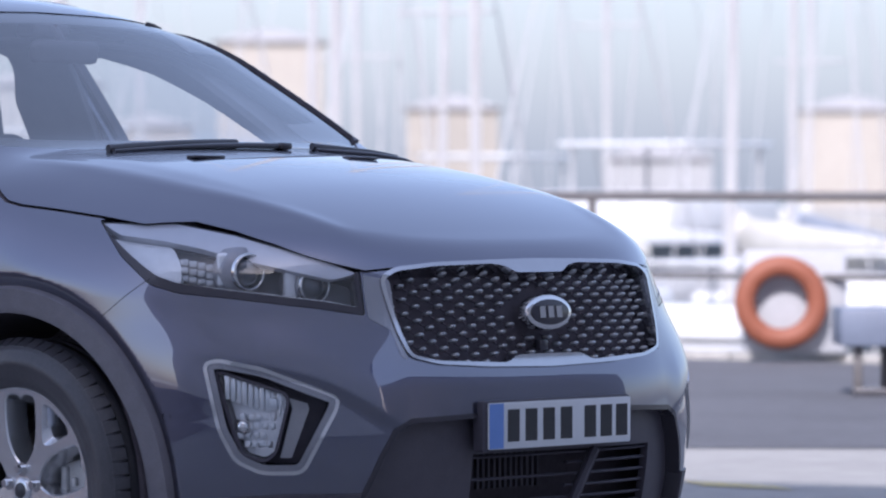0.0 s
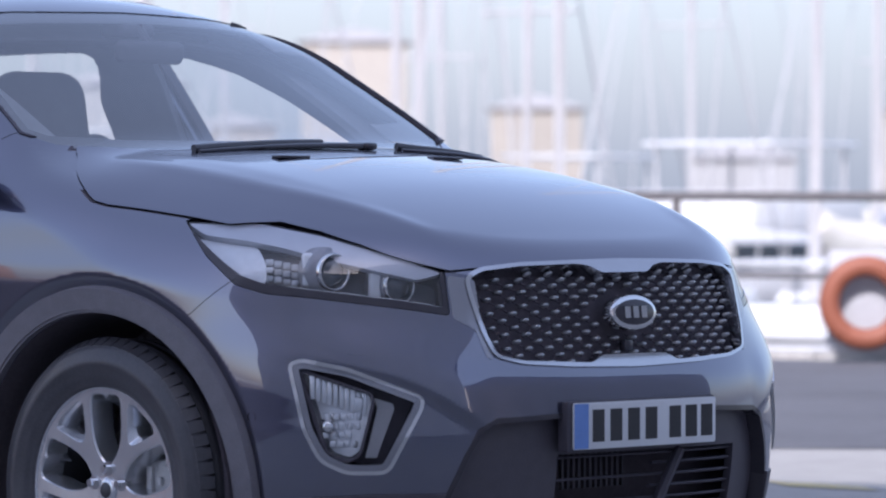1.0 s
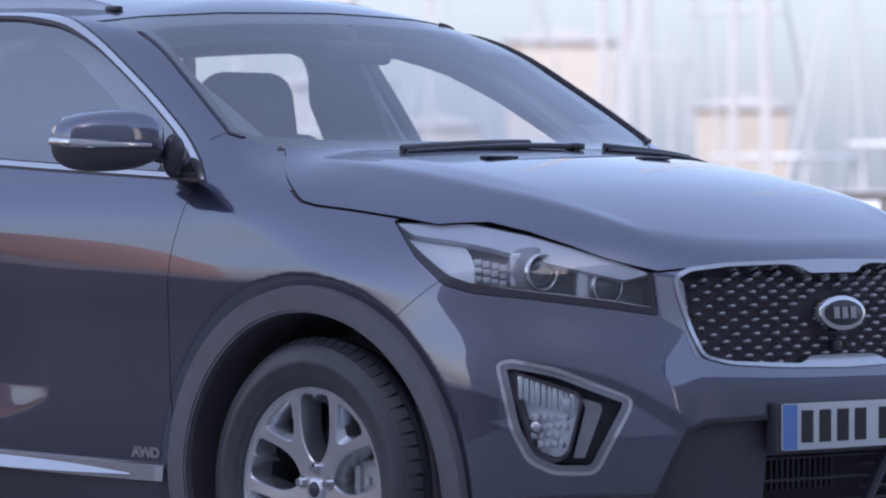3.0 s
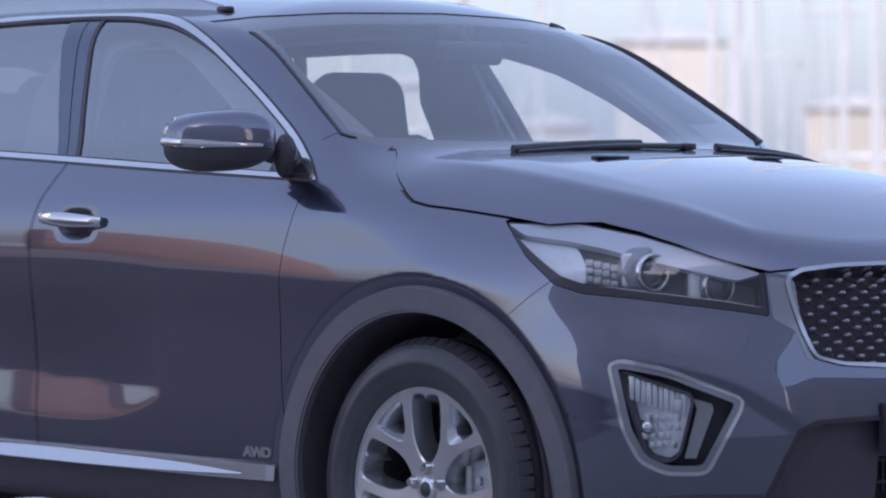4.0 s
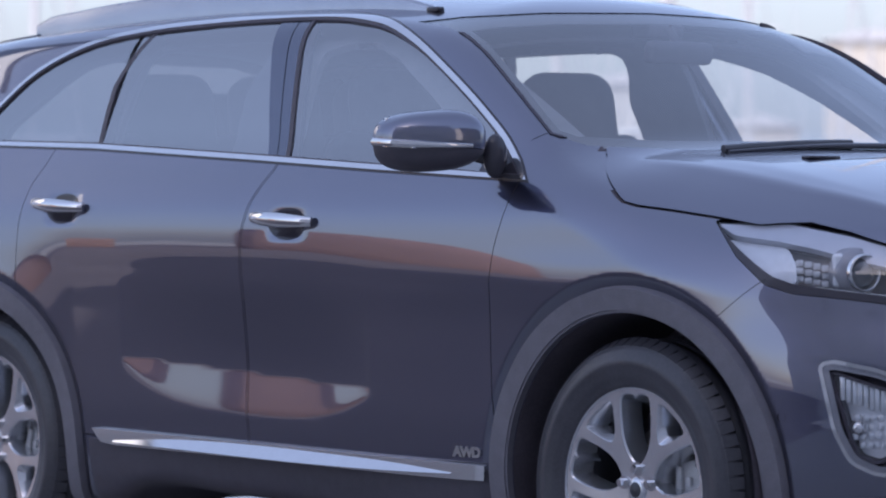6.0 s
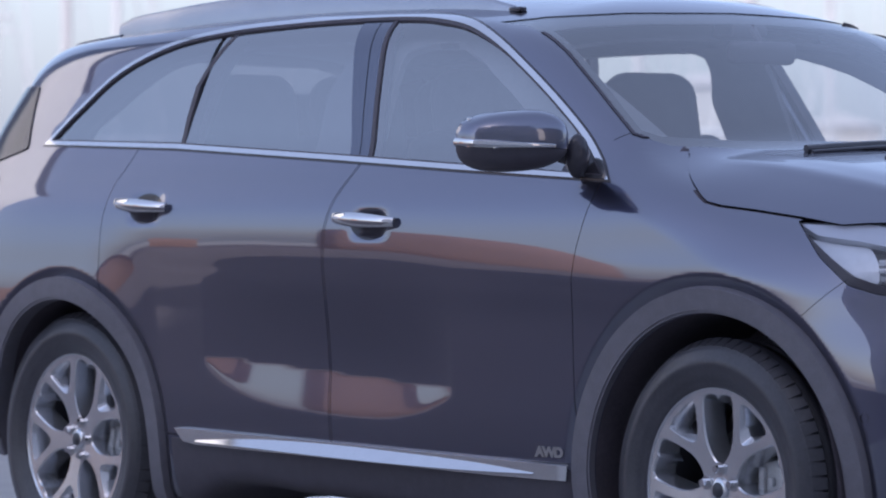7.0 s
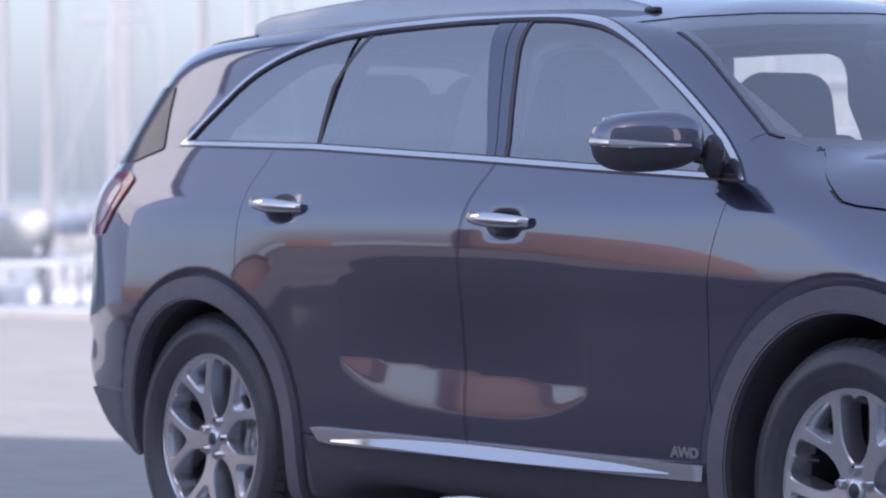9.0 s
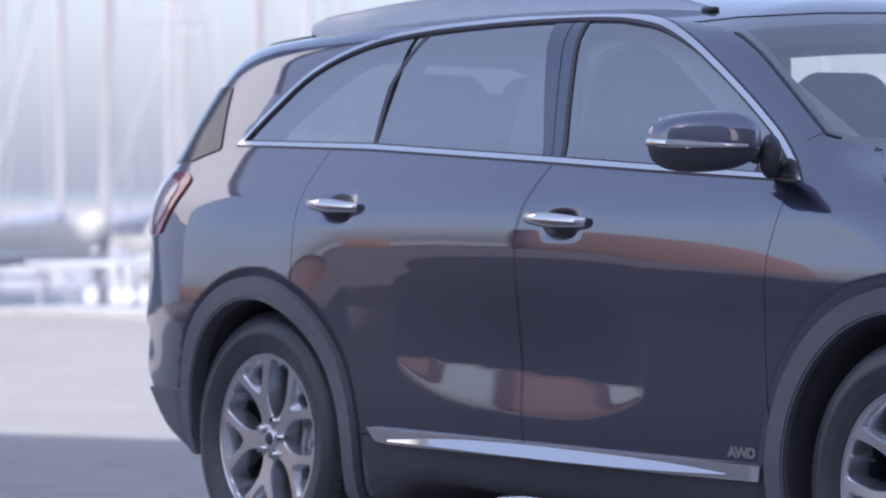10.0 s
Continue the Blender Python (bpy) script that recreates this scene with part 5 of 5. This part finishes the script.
BRICK_WALL = material("brown_brickwork", (0.62, 0.58, 0.57), rough=0.9, vary=0.3, scale=0.5, bump=0.2, bump_scale=40)
BLUE_CLAD = material("blue_grey_cladding", (0.20, 0.25, 0.34), rough=0.8, vary=0.2, scale=0.6)
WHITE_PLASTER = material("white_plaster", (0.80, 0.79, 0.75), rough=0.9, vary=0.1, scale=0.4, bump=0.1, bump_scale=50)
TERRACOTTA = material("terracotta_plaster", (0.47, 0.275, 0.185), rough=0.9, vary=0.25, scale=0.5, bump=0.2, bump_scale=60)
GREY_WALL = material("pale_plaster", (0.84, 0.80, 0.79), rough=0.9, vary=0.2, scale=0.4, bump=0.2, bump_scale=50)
SHUTTER = material("pale_window_shutter", (0.74, 0.71, 0.69), rough=0.7, vary=0.1, scale=1)
SLATE = material("slate_roof", (0.16, 0.165, 0.18), rough=0.8, vary=0.35, scale=2)
RAIL_PAINT = material("worn_rail_paint", (0.19, 0.18, 0.18), rough=0.5, metal=0.3, vary=0.3, scale=8)
ORANGE = material("orange_lifebuoy_cover", (0.28, 0.090, 0.050), rough=0.6, vary=0.15, scale=9)
GEL_WHITE = material("white_hull_gelcoat", (0.64, 0.65, 0.66), rough=0.25, vary=0.08, scale=0.8, coat=0.4)
HULL_BLUE = material("pale_grey_hull_paint", (0.50, 0.52, 0.56), rough=0.3, vary=0.15, scale=0.8, coat=0.4)
DECK = material("pale_deck", (0.62, 0.60, 0.55), rough=0.7, vary=0.15, scale=1.5)
MAST = material("pale_mast", (0.46, 0.46, 0.47), rough=0.45, metal=0.0, vary=0.1, scale=2)
SAIL_BLUE = material("blue_sail_cover", (0.38, 0.42, 0.50), rough=0.85, vary=0.25, scale=2)
SAIL_CREAM = material("cream_sail_cover", (0.70, 0.68, 0.62), rough=0.85, vary=0.2, scale=2)
BOAT_GLASS = material("smoked_boat_window", (0.04, 0.05, 0.06), rough=0.1, vary=0.2, scale=2)
BOARD = material("pale_board", (0.46, 0.47, 0.50), rough=0.6, vary=0.15, scale=4)
STEEL_BLUE = material("blue_grey_trolley_paint", (0.17, 0.20, 0.27), rough=0.5, vary=0.2, scale=5)

EDGE_P, EDGE_D = Vector((-17.5, 13.45)), Vector((0.985, 0.172)).normalized()     # the line of the quay's edge
EDGE_N = Vector((-EDGE_D.y, EDGE_D.x))
along = lambda t, off=0.0: EDGE_P + EDGE_D * t + EDGE_N * off


def sheet(name, points, z, mat, label, category, kind="structure", thick=0.0):
    bm = bmesh.new()
    f = bm.faces.new([bm.verts.new((*p, z)) for p in points])
    if f.normal.z < 0:
        f.normal_flip()
    if thick:
        out = bmesh.ops.extrude_face_region(bm, geom=[f])
        bmesh.ops.translate(bm, verts=[g for g in out["geom"] if isinstance(g, bmesh.types.BMVert)], vec=(0, 0, -thick))
        bmesh.ops.recalc_face_normals(bm, faces=bm.faces)
    return tagged(part(name, bm, mat), label, category, kind=kind)


sheet("water", [(-3000, -3000), (3000, -3000), (3000, 3000), (-3000, 3000)], -1.8, WATER, "calm dark harbour water", "water")
sheet("ground", [along(-300), along(300), along(300, -300), along(-300, -300)], 0.0, CONCRETE, "pale worn concrete quay", "ground", thick=3.0)
# a building's shadow on the quay, laid down as a darker grey sheet
sheet("road", [(-3.95, 6.40), (-0.9, 9.0), (14.0, 18.0), along(28, -0.6), along(4.0, -0.6), (-9.4, 9.8)], 0.004, SHADOW_GREY, "grey patch on the quay standing for a cast shadow", "road")
sheet("road", [(-30.0, -40.0), (3.0, -40.0), (-0.8, -6.0), (-1.6, -1.8), (-4.6, -1.8), (-9.0, -2.5), (-30.0, 1.5)], 0.004, DARK_ASPHALT, "dark asphalt road beside the quay", "road")
sheet("line_marking", [(-2.62, 4.80), (-2.18, 4.82), (-1.96, 4.66), (-2.36, 4.63)], 0.004, YELLOW, "worn yellow line painted on concrete", "line")
# bright ground that shows under the car, put in as a white patch
sheet("white_patch", [(-5.107, 1.336), (-4.20, 1.595), (-3.95, 1.25), (-4.80, 0.98)], 0.004, WHITE_PATCH, "uneven white patch on the ground", "marking")
bm = bmesh.new()
for i in range(-40, 60):
    a = along(i * 1.5 + 0.75, -0.22)
    block((1.485, 0.42, 0.10), (a.x, a.y, 0.0), 0.012, Matrix.Rotation(math.atan2(EDGE_D.y, EDGE_D.x), 4, "Z"), bm, 1)
tagged(part("quay_edge", bm, STONE), "pale stone blocks along the quay edge", "kerb", kind="structure")


# ---- railing, lifebuoy and trolley ----
def railing(t0, t1, step):
    rail_thing = tagged(new("railing"), "worn grey steel railing along the quay edge", "railing")
    n = max(1, round((t1 - t0) / step))
    for i in range(n + 1):
        p = along(t0 + (t1 - t0) * i / n, -0.55)
        bm = tube([(p.x, p.y, 0.0), (p.x, p.y, 1.07)], 0.030, 10)
        block((0.16, 0.16, 0.015), (p.x, p.y, 0.008), 0.003, None, bm)
        part("post", bm, RAIL_PAINT, rail_thing)
    for z, r in ((1.06, 0.032), (0.545, 0.020)):
        a, b = along(t0, -0.55), along(t1, -0.55)
        part("rail", tube([(a.x, a.y, z), (b.x, b.y, z)], r, 10), RAIL_PAINT, rail_thing)


railing(1.5, 9.05, 2.5)
b = along(8.08, -0.80)
buoy_at = Matrix.Translation((b.x, b.y, 0.385)) @ Matrix.Rotation(radians(43), 4, "Z")
ring = revolve([(0.232 + 0.066 * math.cos(a), 0.055 * math.sin(a)) for a in (2 * math.pi * i / 16 for i in range(16))], 56, True)
bmesh.ops.transform(ring, matrix=buoy_at, verts=ring.verts)
buoy = tagged(part("lifebuoy", ring, ORANGE), "round orange lifebuoy leaning by the railing", "lifebuoy")
for k in range(4):
    band = revolve([(0.232 + 0.070 * math.cos(a), 0.059 * math.sin(a)) for a in (2 * math.pi * i / 12 for i in range(12))], 56, True)
    bmesh.ops.delete(band, geom=[f for f in band.faces if not (45 + 90 * k < (math.degrees(math.atan2(f.calc_center_median().z, f.calc_center_median().x)) % 360) < 51 + 90 * k)], context="FACES")
    bmesh.ops.transform(band, matrix=buoy_at, verts=band.verts)
    part("band", band, ORANGE, buoy)
c = along(8.08, -0.62)
bm = block((0.66, 0.10, 0.66), (c.x, c.y, 0.385), 0.03, Matrix.Rotation(radians(43), 4, "Z"))
tagged(part("lifebuoy_board", bm, BOARD), "pale grey backing board behind the lifebuoy", "board")

trolley = tagged(new("trolley"), "low blue-grey hand trolley on the quay", "trolley")
tm = Matrix.Translation((-6.25, 11.0, 0)) @ Matrix.Rotation(radians(43), 4, "Z")
for name, size, at, mat in (("deck", (0.80, 0.5, 0.20), (0.10, 0, 0.37), STEEL_BLUE), ("leg", (0.05, 0.05, 0.26), (-0.20, -0.16, 0.15), RAIL_PAINT), ("leg", (0.05, 0.05, 0.26), (-0.02, 0.16, 0.15), RAIL_PAINT),
                            ("leg", (0.05, 0.05, 0.26), (0.38, 0.0, 0.15), RAIL_PAINT), ("skid", (0.42, 0.12, 0.045), (-0.02, -0.14, 0.024), RUBBER)):
    bm = block(size, at, 0.012)
    bmesh.ops.transform(bm, matrix=tm, verts=bm.verts)
    part(name, bm, mat, trolley)


# ---- houses that shade and face the car ----
def house(name, a, b, deep, high, wall, roof, label, storeys, bays, group=""):
    """A plain house whose front runs from a to b, with rows of windows and a hipped roof."""
    a, b = Vector(a), Vector(b)
    d, length = (b - a).normalized(), (b - a).length
    n = Vector((-d.y, d.x))
    m = Matrix(((d.x, n.x, 0, a.x), (d.y, n.y, 0, a.y), (0, 0, 1, 0), (0, 0, 0, 1)))
    ob = tagged(new(name), label, "house", group)
    bm = block((length, deep, high), (length / 2, -deep / 2, high / 2))
    bmesh.ops.transform(bm, matrix=m, verts=bm.verts)
    part("wall", bm, wall, ob)
    bm = bmesh.new()
    e = 0.4
    low = [bm.verts.new(p) for p in ((-e, e, high), (length + e, e, high), (length + e, -deep - e, high), (-e, -deep - e, high))]
    top = [bm.verts.new(p) for p in ((deep / 3, -deep / 2, high + 0.12 * deep), (length - deep / 3, -deep / 2, high + 0.12 * deep))]
    for f in ((low[0], low[1], top[1], top[0]), (low[1], low[2], top[1]), (low[2], low[3], top[0], top[1]), (low[3], low[0], top[0]), tuple(low[::-1])):
        bm.faces.new(f)
    bmesh.ops.recalc_face_normals(bm, faces=bm.faces)
    bmesh.ops.transform(bm, matrix=m, verts=bm.verts)
    part("roof", bm, roof, ob)
    for s in range(storeys):
        for k in range(bays):
            x, z = length * (k + 0.5) / bays, high * (s + 0.52) / storeys
            bm = block((0.9, 0.06, 1.3), (x, 0.02, z), 0.01)
            bmesh.ops.transform(bm, matrix=m, verts=bm.verts)
            part("window", bm, SHUTTER, ob)
    return ob


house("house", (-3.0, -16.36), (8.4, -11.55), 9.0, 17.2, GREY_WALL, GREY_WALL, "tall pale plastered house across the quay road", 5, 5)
# added out of view to keep bright sky off the front bumper
house("house", (8.38, -11.54), (27.0, 4.5), 9.0, 20.0, GREY_WALL, SLATE, "unseen long tall pale plastered house added to block sky glare", 5, 8)
# never in view: added to give the car's nose something to reflect
house("house", (31.0, 7.0), (33.0, 52.0), 9.0, 15.0, BRICK_WALL, SLATE, "unseen long pale brick warehouse added for nose reflections", 0, 12)
# stand-in out of view; its white storey brightens reflections on the car's tail
harbour_house = house("house", (-21.4, 0.4), (-29.0, -9.7), 8.0, 13.6, BLUE_CLAD, SLATE, "unseen house with white upper storey and blue-grey cladding, added for reflections", 0, 4)
front = Matrix.Translation((-25.2, -4.65, 0)) @ Matrix.Rotation(math.atan2(-0.601, 0.799), 4, "Z")
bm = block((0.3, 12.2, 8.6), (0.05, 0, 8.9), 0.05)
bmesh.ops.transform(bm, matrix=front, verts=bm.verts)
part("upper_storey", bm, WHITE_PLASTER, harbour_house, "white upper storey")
for y in (-5.0, -1.6, 3.2):
    bm = block((0.08, 1.1, 1.5), (0.22, y, 8.3), 0.02)
    bmesh.ops.transform(bm, matrix=front, verts=bm.verts)
    part("window", bm, SHUTTER, harbour_house)
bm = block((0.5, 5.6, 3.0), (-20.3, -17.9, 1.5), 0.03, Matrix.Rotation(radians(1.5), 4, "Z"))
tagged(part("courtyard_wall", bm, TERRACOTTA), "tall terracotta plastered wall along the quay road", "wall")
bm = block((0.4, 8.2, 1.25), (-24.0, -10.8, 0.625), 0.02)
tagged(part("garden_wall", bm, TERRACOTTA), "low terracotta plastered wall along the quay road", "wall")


# ---- boats in the harbour ----
def yacht(length, hull_mat, cover_mat, mast_high):
    """A moored sailing yacht, bow along +x, floating at the water line."""
    ob = tagged(new("yacht"), "moored white sailing yacht with bare mast", "yacht")
    bm = bmesh.new()
    rows, k, beam = [], 14, length * 0.30
    for i in range(k + 1):
        t = i / k
        w = beam / 2 * (1 - (2 * t - 0.9) ** 2 * 0.42 if t < 0.45 else max(0.015, 1 - ((t - 0.45) / 0.55) ** 2.2))
        sheer = 0.95 + 0.40 * t**2
        x = -length / 2 + length * t
        rows.append([bm.verts.new((x - 0.03 * length * (1 - t) * (1 - z0), y * w, z0 * sheer - 0.3 * (1 - z0))) for y, z0 in ((-1, 1), (-0.97, 0.55), (-0.75, 0.1), (0, -0.15), (0.75, 0.1), (0.97, 0.55), (1, 1))])
    for p, q in zip(rows, rows[1:]):
        for j in range(6):
            bm.faces.new((p[j], p[j + 1], q[j + 1], q[j]))
    bm.faces.new(rows[0]), bm.faces.new(rows[-1])
    bmesh.ops.recalc_face_normals(bm, faces=bm.faces)
    part("hull", crisp(bm, 40), hull_mat, ob)
    bm = bmesh.new()
    ring_l, ring_r = [], []
    for i in range(k + 1):
        t = i / k
        w = beam / 2 * (1 - (2 * t - 0.9) ** 2 * 0.42 if t < 0.45 else max(0.015, 1 - ((t - 0.45) / 0.55) ** 2.2)) * 0.985
        z = 0.95 + 0.40 * t**2 - 0.03
        ring_l.append(bm.verts.new((-length / 2 + length * t, -w, z))), ring_r.append(bm.verts.new((-length / 2 + length * t, w, z)))
    for i in range(k):
        bm.faces.new((ring_l[i], ring_l[i + 1], ring_r[i + 1], ring_r[i]))
    part("deck", bm, DECK, ob)
    bm = bmesh.new()
    block((length * 0.38, beam * 0.55, 0.55), (length * 0.05, 0, 1.25), 0.14, None, bm, 3)
    block((length * 0.16, beam * 0.50, 0.45), (-length * 0.16, 0, 1.60), 0.12, None, bm, 3)
    part("cabin", bm, GEL_WHITE, ob)
    for s in (-1, 1):
        part("cabin_window", block((length * 0.24, 0.03, 0.16), (length * 0.06, s * beam * 0.276, 1.32), 0.01), BOAT_GLASS, ob)
    mast = part("mast", tube([(length * 0.10, 0, 1.0), (length * 0.10, 0, mast_high * 0.5), (length * 0.09, 0, mast_high)], [0.085, 0.08, 0.05], 10), MAST, ob)
    for f in (0.42, 0.70):
        part("spreader", tube([(length * 0.10, -0.75, mast_high * f), (length * 0.10, 0.75, mast_high * f)], 0.03, 6), MAST, mast)
    part("boom", tube([(length * 0.10, 0, 2.15), (-length * 0.30, 0, 2.05)], 0.07, 8), MAST, ob)
    part("sail_cover", tube([(length * 0.095, 0, 2.55), (length * 0.07, 0, 2.38), (-length * 0.10, 0, 2.26), (-length * 0.29, 0, 2.18)], [0.12, 0.17, 0.16, 0.09], 10, None, 1.3), cover_mat, ob)
    for a, b in (((length * 0.49, 0, 1.35), (length * 0.09, 0, mast_high * 0.98)), ((-length * 0.48, 0, 1.0), (length * 0.09, 0, mast_high)), ((length * 0.08, -beam * 0.46, 1.1), (length * 0.10, -0.7, mast_high * 0.7)),
                 ((length * 0.08, beam * 0.46, 1.1), (length * 0.10, 0.7, mast_high * 0.7))):
        part("stay", tube([a, b], 0.013, 5), MAST, ob)
    for t in (-0.42, -0.2, 0.15, 0.35):
        for s in (-1, 1):
            w = beam * 0.44 * (1 if t < 0.1 else 0.75 if t < 0.3 else 0.42)
            part("stanchion", tube([(length * t, s * w, 1.0), (length * t, s * w, 1.65)], 0.014, 5), MAST, ob)
    return ob


MOTOR_WHITE = material("worn_white_motor_hull", (0.48, 0.49, 0.51), rough=0.3, vary=0.25, scale=0.8, coat=0.3)


def motor_boat(length):
    ob = tagged(new("motor_boat"), "white motor boat with a tall cabin moored at the quay", "motor boat")
    bm = bmesh.new()
    rows, k = [], 10
    for i in range(k + 1):
        t = i / k
        w = length * 0.17 * (1 if t < 0.5 else max(0.02, 1 - ((t - 0.5) / 0.5) ** 2))
        z = 1.25 + 0.5 * t**2
        rows.append([bm.verts.new((-length / 2 + length * t, y * w, z * f - 0.3 * (1 - f))) for y, f in ((-1, 1), (-0.85, 0.2), (0, -0.1), (0.85, 0.2), (1, 1))])
    for p, q in zip(rows, rows[1:]):
        for j in range(4):
            bm.faces.new((p[j], p[j + 1], q[j + 1], q[j]))
        bm.faces.new((p[4], p[0], q[0], q[4]))
    bm.faces.new(rows[0]), bm.faces.new(rows[-1])
    bmesh.ops.recalc_face_normals(bm, faces=bm.faces)
    part("hull", crisp(bm, 40), MOTOR_WHITE, ob)
    part("rubbing_strake", tube([(-length * 0.49, -length * 0.172, 1.02), (0.0, -length * 0.174, 1.05), (length * 0.22, -length * 0.140, 1.12), (length * 0.38, -length * 0.075, 1.22)], 0.06, 6), SAIL_BLUE, ob, "grey-blue rubbing strake")
    part("cabin", block((length * 0.45, length * 0.24, 1.0), (-length * 0.02, 0, 1.85), 0.18, Matrix.Rotation(radians(-2), 4, "Y"), None, 3), GEL_WHITE, ob)
    part("cabin_window", block((length * 0.40, length * 0.245, 0.34), (-length * 0.01, 0, 2.02), 0.03), BOAT_GLASS, ob)
    part("flybridge", block((length * 0.28, length * 0.20, 0.55), (-length * 0.06, 0, 2.62), 0.12, None, None, 3), GEL_WHITE, ob)
    part("canopy", block((length * 0.22, length * 0.19, 0.07), (-length * 0.08, 0, 3.55), 0.03), GEL_WHITE, ob)
    for sx in (-0.17, 0.01):
        for s in (-1, 1):
            part("canopy_post", tube([(length * sx, s * length * 0.085, 2.8), (length * sx, s * length * 0.085, 3.55)], 0.025, 6), MAST, ob)
    return ob


rng = random.Random(7)
models = [yacht(10.5, GEL_WHITE, SAIL_BLUE, 14.0), yacht(12.0, GEL_WHITE, SAIL_CREAM, 16.0), yacht(9.0, HULL_BLUE, SAIL_CREAM, 12.5)]
motor = motor_boat(11.0)
EYE = Vector((8.05, -8.11))


def out_there(bearing, dist):
    """A place over the water: a bearing in degrees from +y towards -x, and metres from the tripod."""
    a = radians(bearing)
    return EYE + Vector((-math.sin(a), math.cos(a))) * dist


berths = []
for row, (dist, gap) in enumerate(((47, 3.6), (62, 2.4), (80, 1.9))):
    bearing = 34.5 + 0.7 * row
    while bearing < 61.5:
        berths.append((bearing + rng.uniform(-0.4, 0.4), dist + rng.uniform(-3, 3), row))
        bearing += gap * rng.uniform(0.8, 1.25)
for bearing, dist in ((53.5, 43), (56.2, 46), (58.6, 42), (60.6, 47), (55.0, 56), (59.5, 55), (38.5, 44), (36.2, 48)):
    berths.append((bearing, dist, 3))
used = set()
for i, (bearing, dist, row) in enumerate(berths):
    p = out_there(bearing, dist)
    kind = i % 3
    if i % 6 == 4 or row == 3:
        src, key = motor, 3
    else:
        src, key = models[kind], kind
    m = pose(p.x, p.y, -1.8, 0, rng.uniform(-1.5, 1.5), 10 + rng.choice((-90, 90)) + rng.uniform(-6, 6))
    if row == 3:
        m = m @ Matrix.Diagonal((0.62, 0.62, 0.62, 1))
    if key in used:
        copy_thing(src, m)
    else:
        src.matrix_basis = m
        used.add(key)


# ---- the town across the harbour ----
FAR_CREAM = material("sunlit_cream_plaster", (0.40, 0.37, 0.33), rough=0.9, vary=0.15, scale=0.3)
FAR_GREY = material("pale_grey_stucco", (0.33, 0.335, 0.345), rough=0.9, vary=0.15, scale=0.3)
FAR_SAND = material("sand_coloured_stucco", (0.34, 0.315, 0.28), rough=0.9, vary=0.15, scale=0.3)
FAR_TILE = material("weathered_roof_tiles", (0.42, 0.41, 0.41), rough=0.9, vary=0.25, scale=0.5)


def far_house(bearing, dist, wide, high, wall, label, bays):
    """A small house on the far shore that faces the harbour."""
    c = out_there(bearing, dist)
    along_front = (c - EYE).normalized()
    d = Vector((-along_front.y, along_front.x))
    house("house", c + d * (wide / 2), c - d * (wide / 2), 8.0, high, wall, FAR_TILE, label, max(1, round(high / 3.2)), bays, "houses across the harbour")


rng = random.Random(23)
far_house(44.8, 300, 7.0, 11.0, FAR_CREAM, "sunlit cream plastered house across the harbour", 3)
bearing = 35.2
while bearing < 51.5:
    wide, high = rng.uniform(5.5, 10.0), rng.choice((3.2, 4.2, 5.5, 6.5, 8.5))
    if abs(bearing - 44.8) > 1.4:
        far_house(bearing, rng.uniform(270, 330), wide, high, rng.choice((FAR_CREAM, FAR_GREY, FAR_SAND)), "pale plastered house across the harbour", 3)
    bearing += math.degrees(wide / 300) * rng.uniform(1.1, 2.2)
# the far shore under them
shore = sheet("far_shore", [out_there(20, 265), out_there(75, 265), out_there(75, 380), out_there(20, 380)], 0.0, STONE, "pale stone shore across the harbour", "ground", thick=3.0)
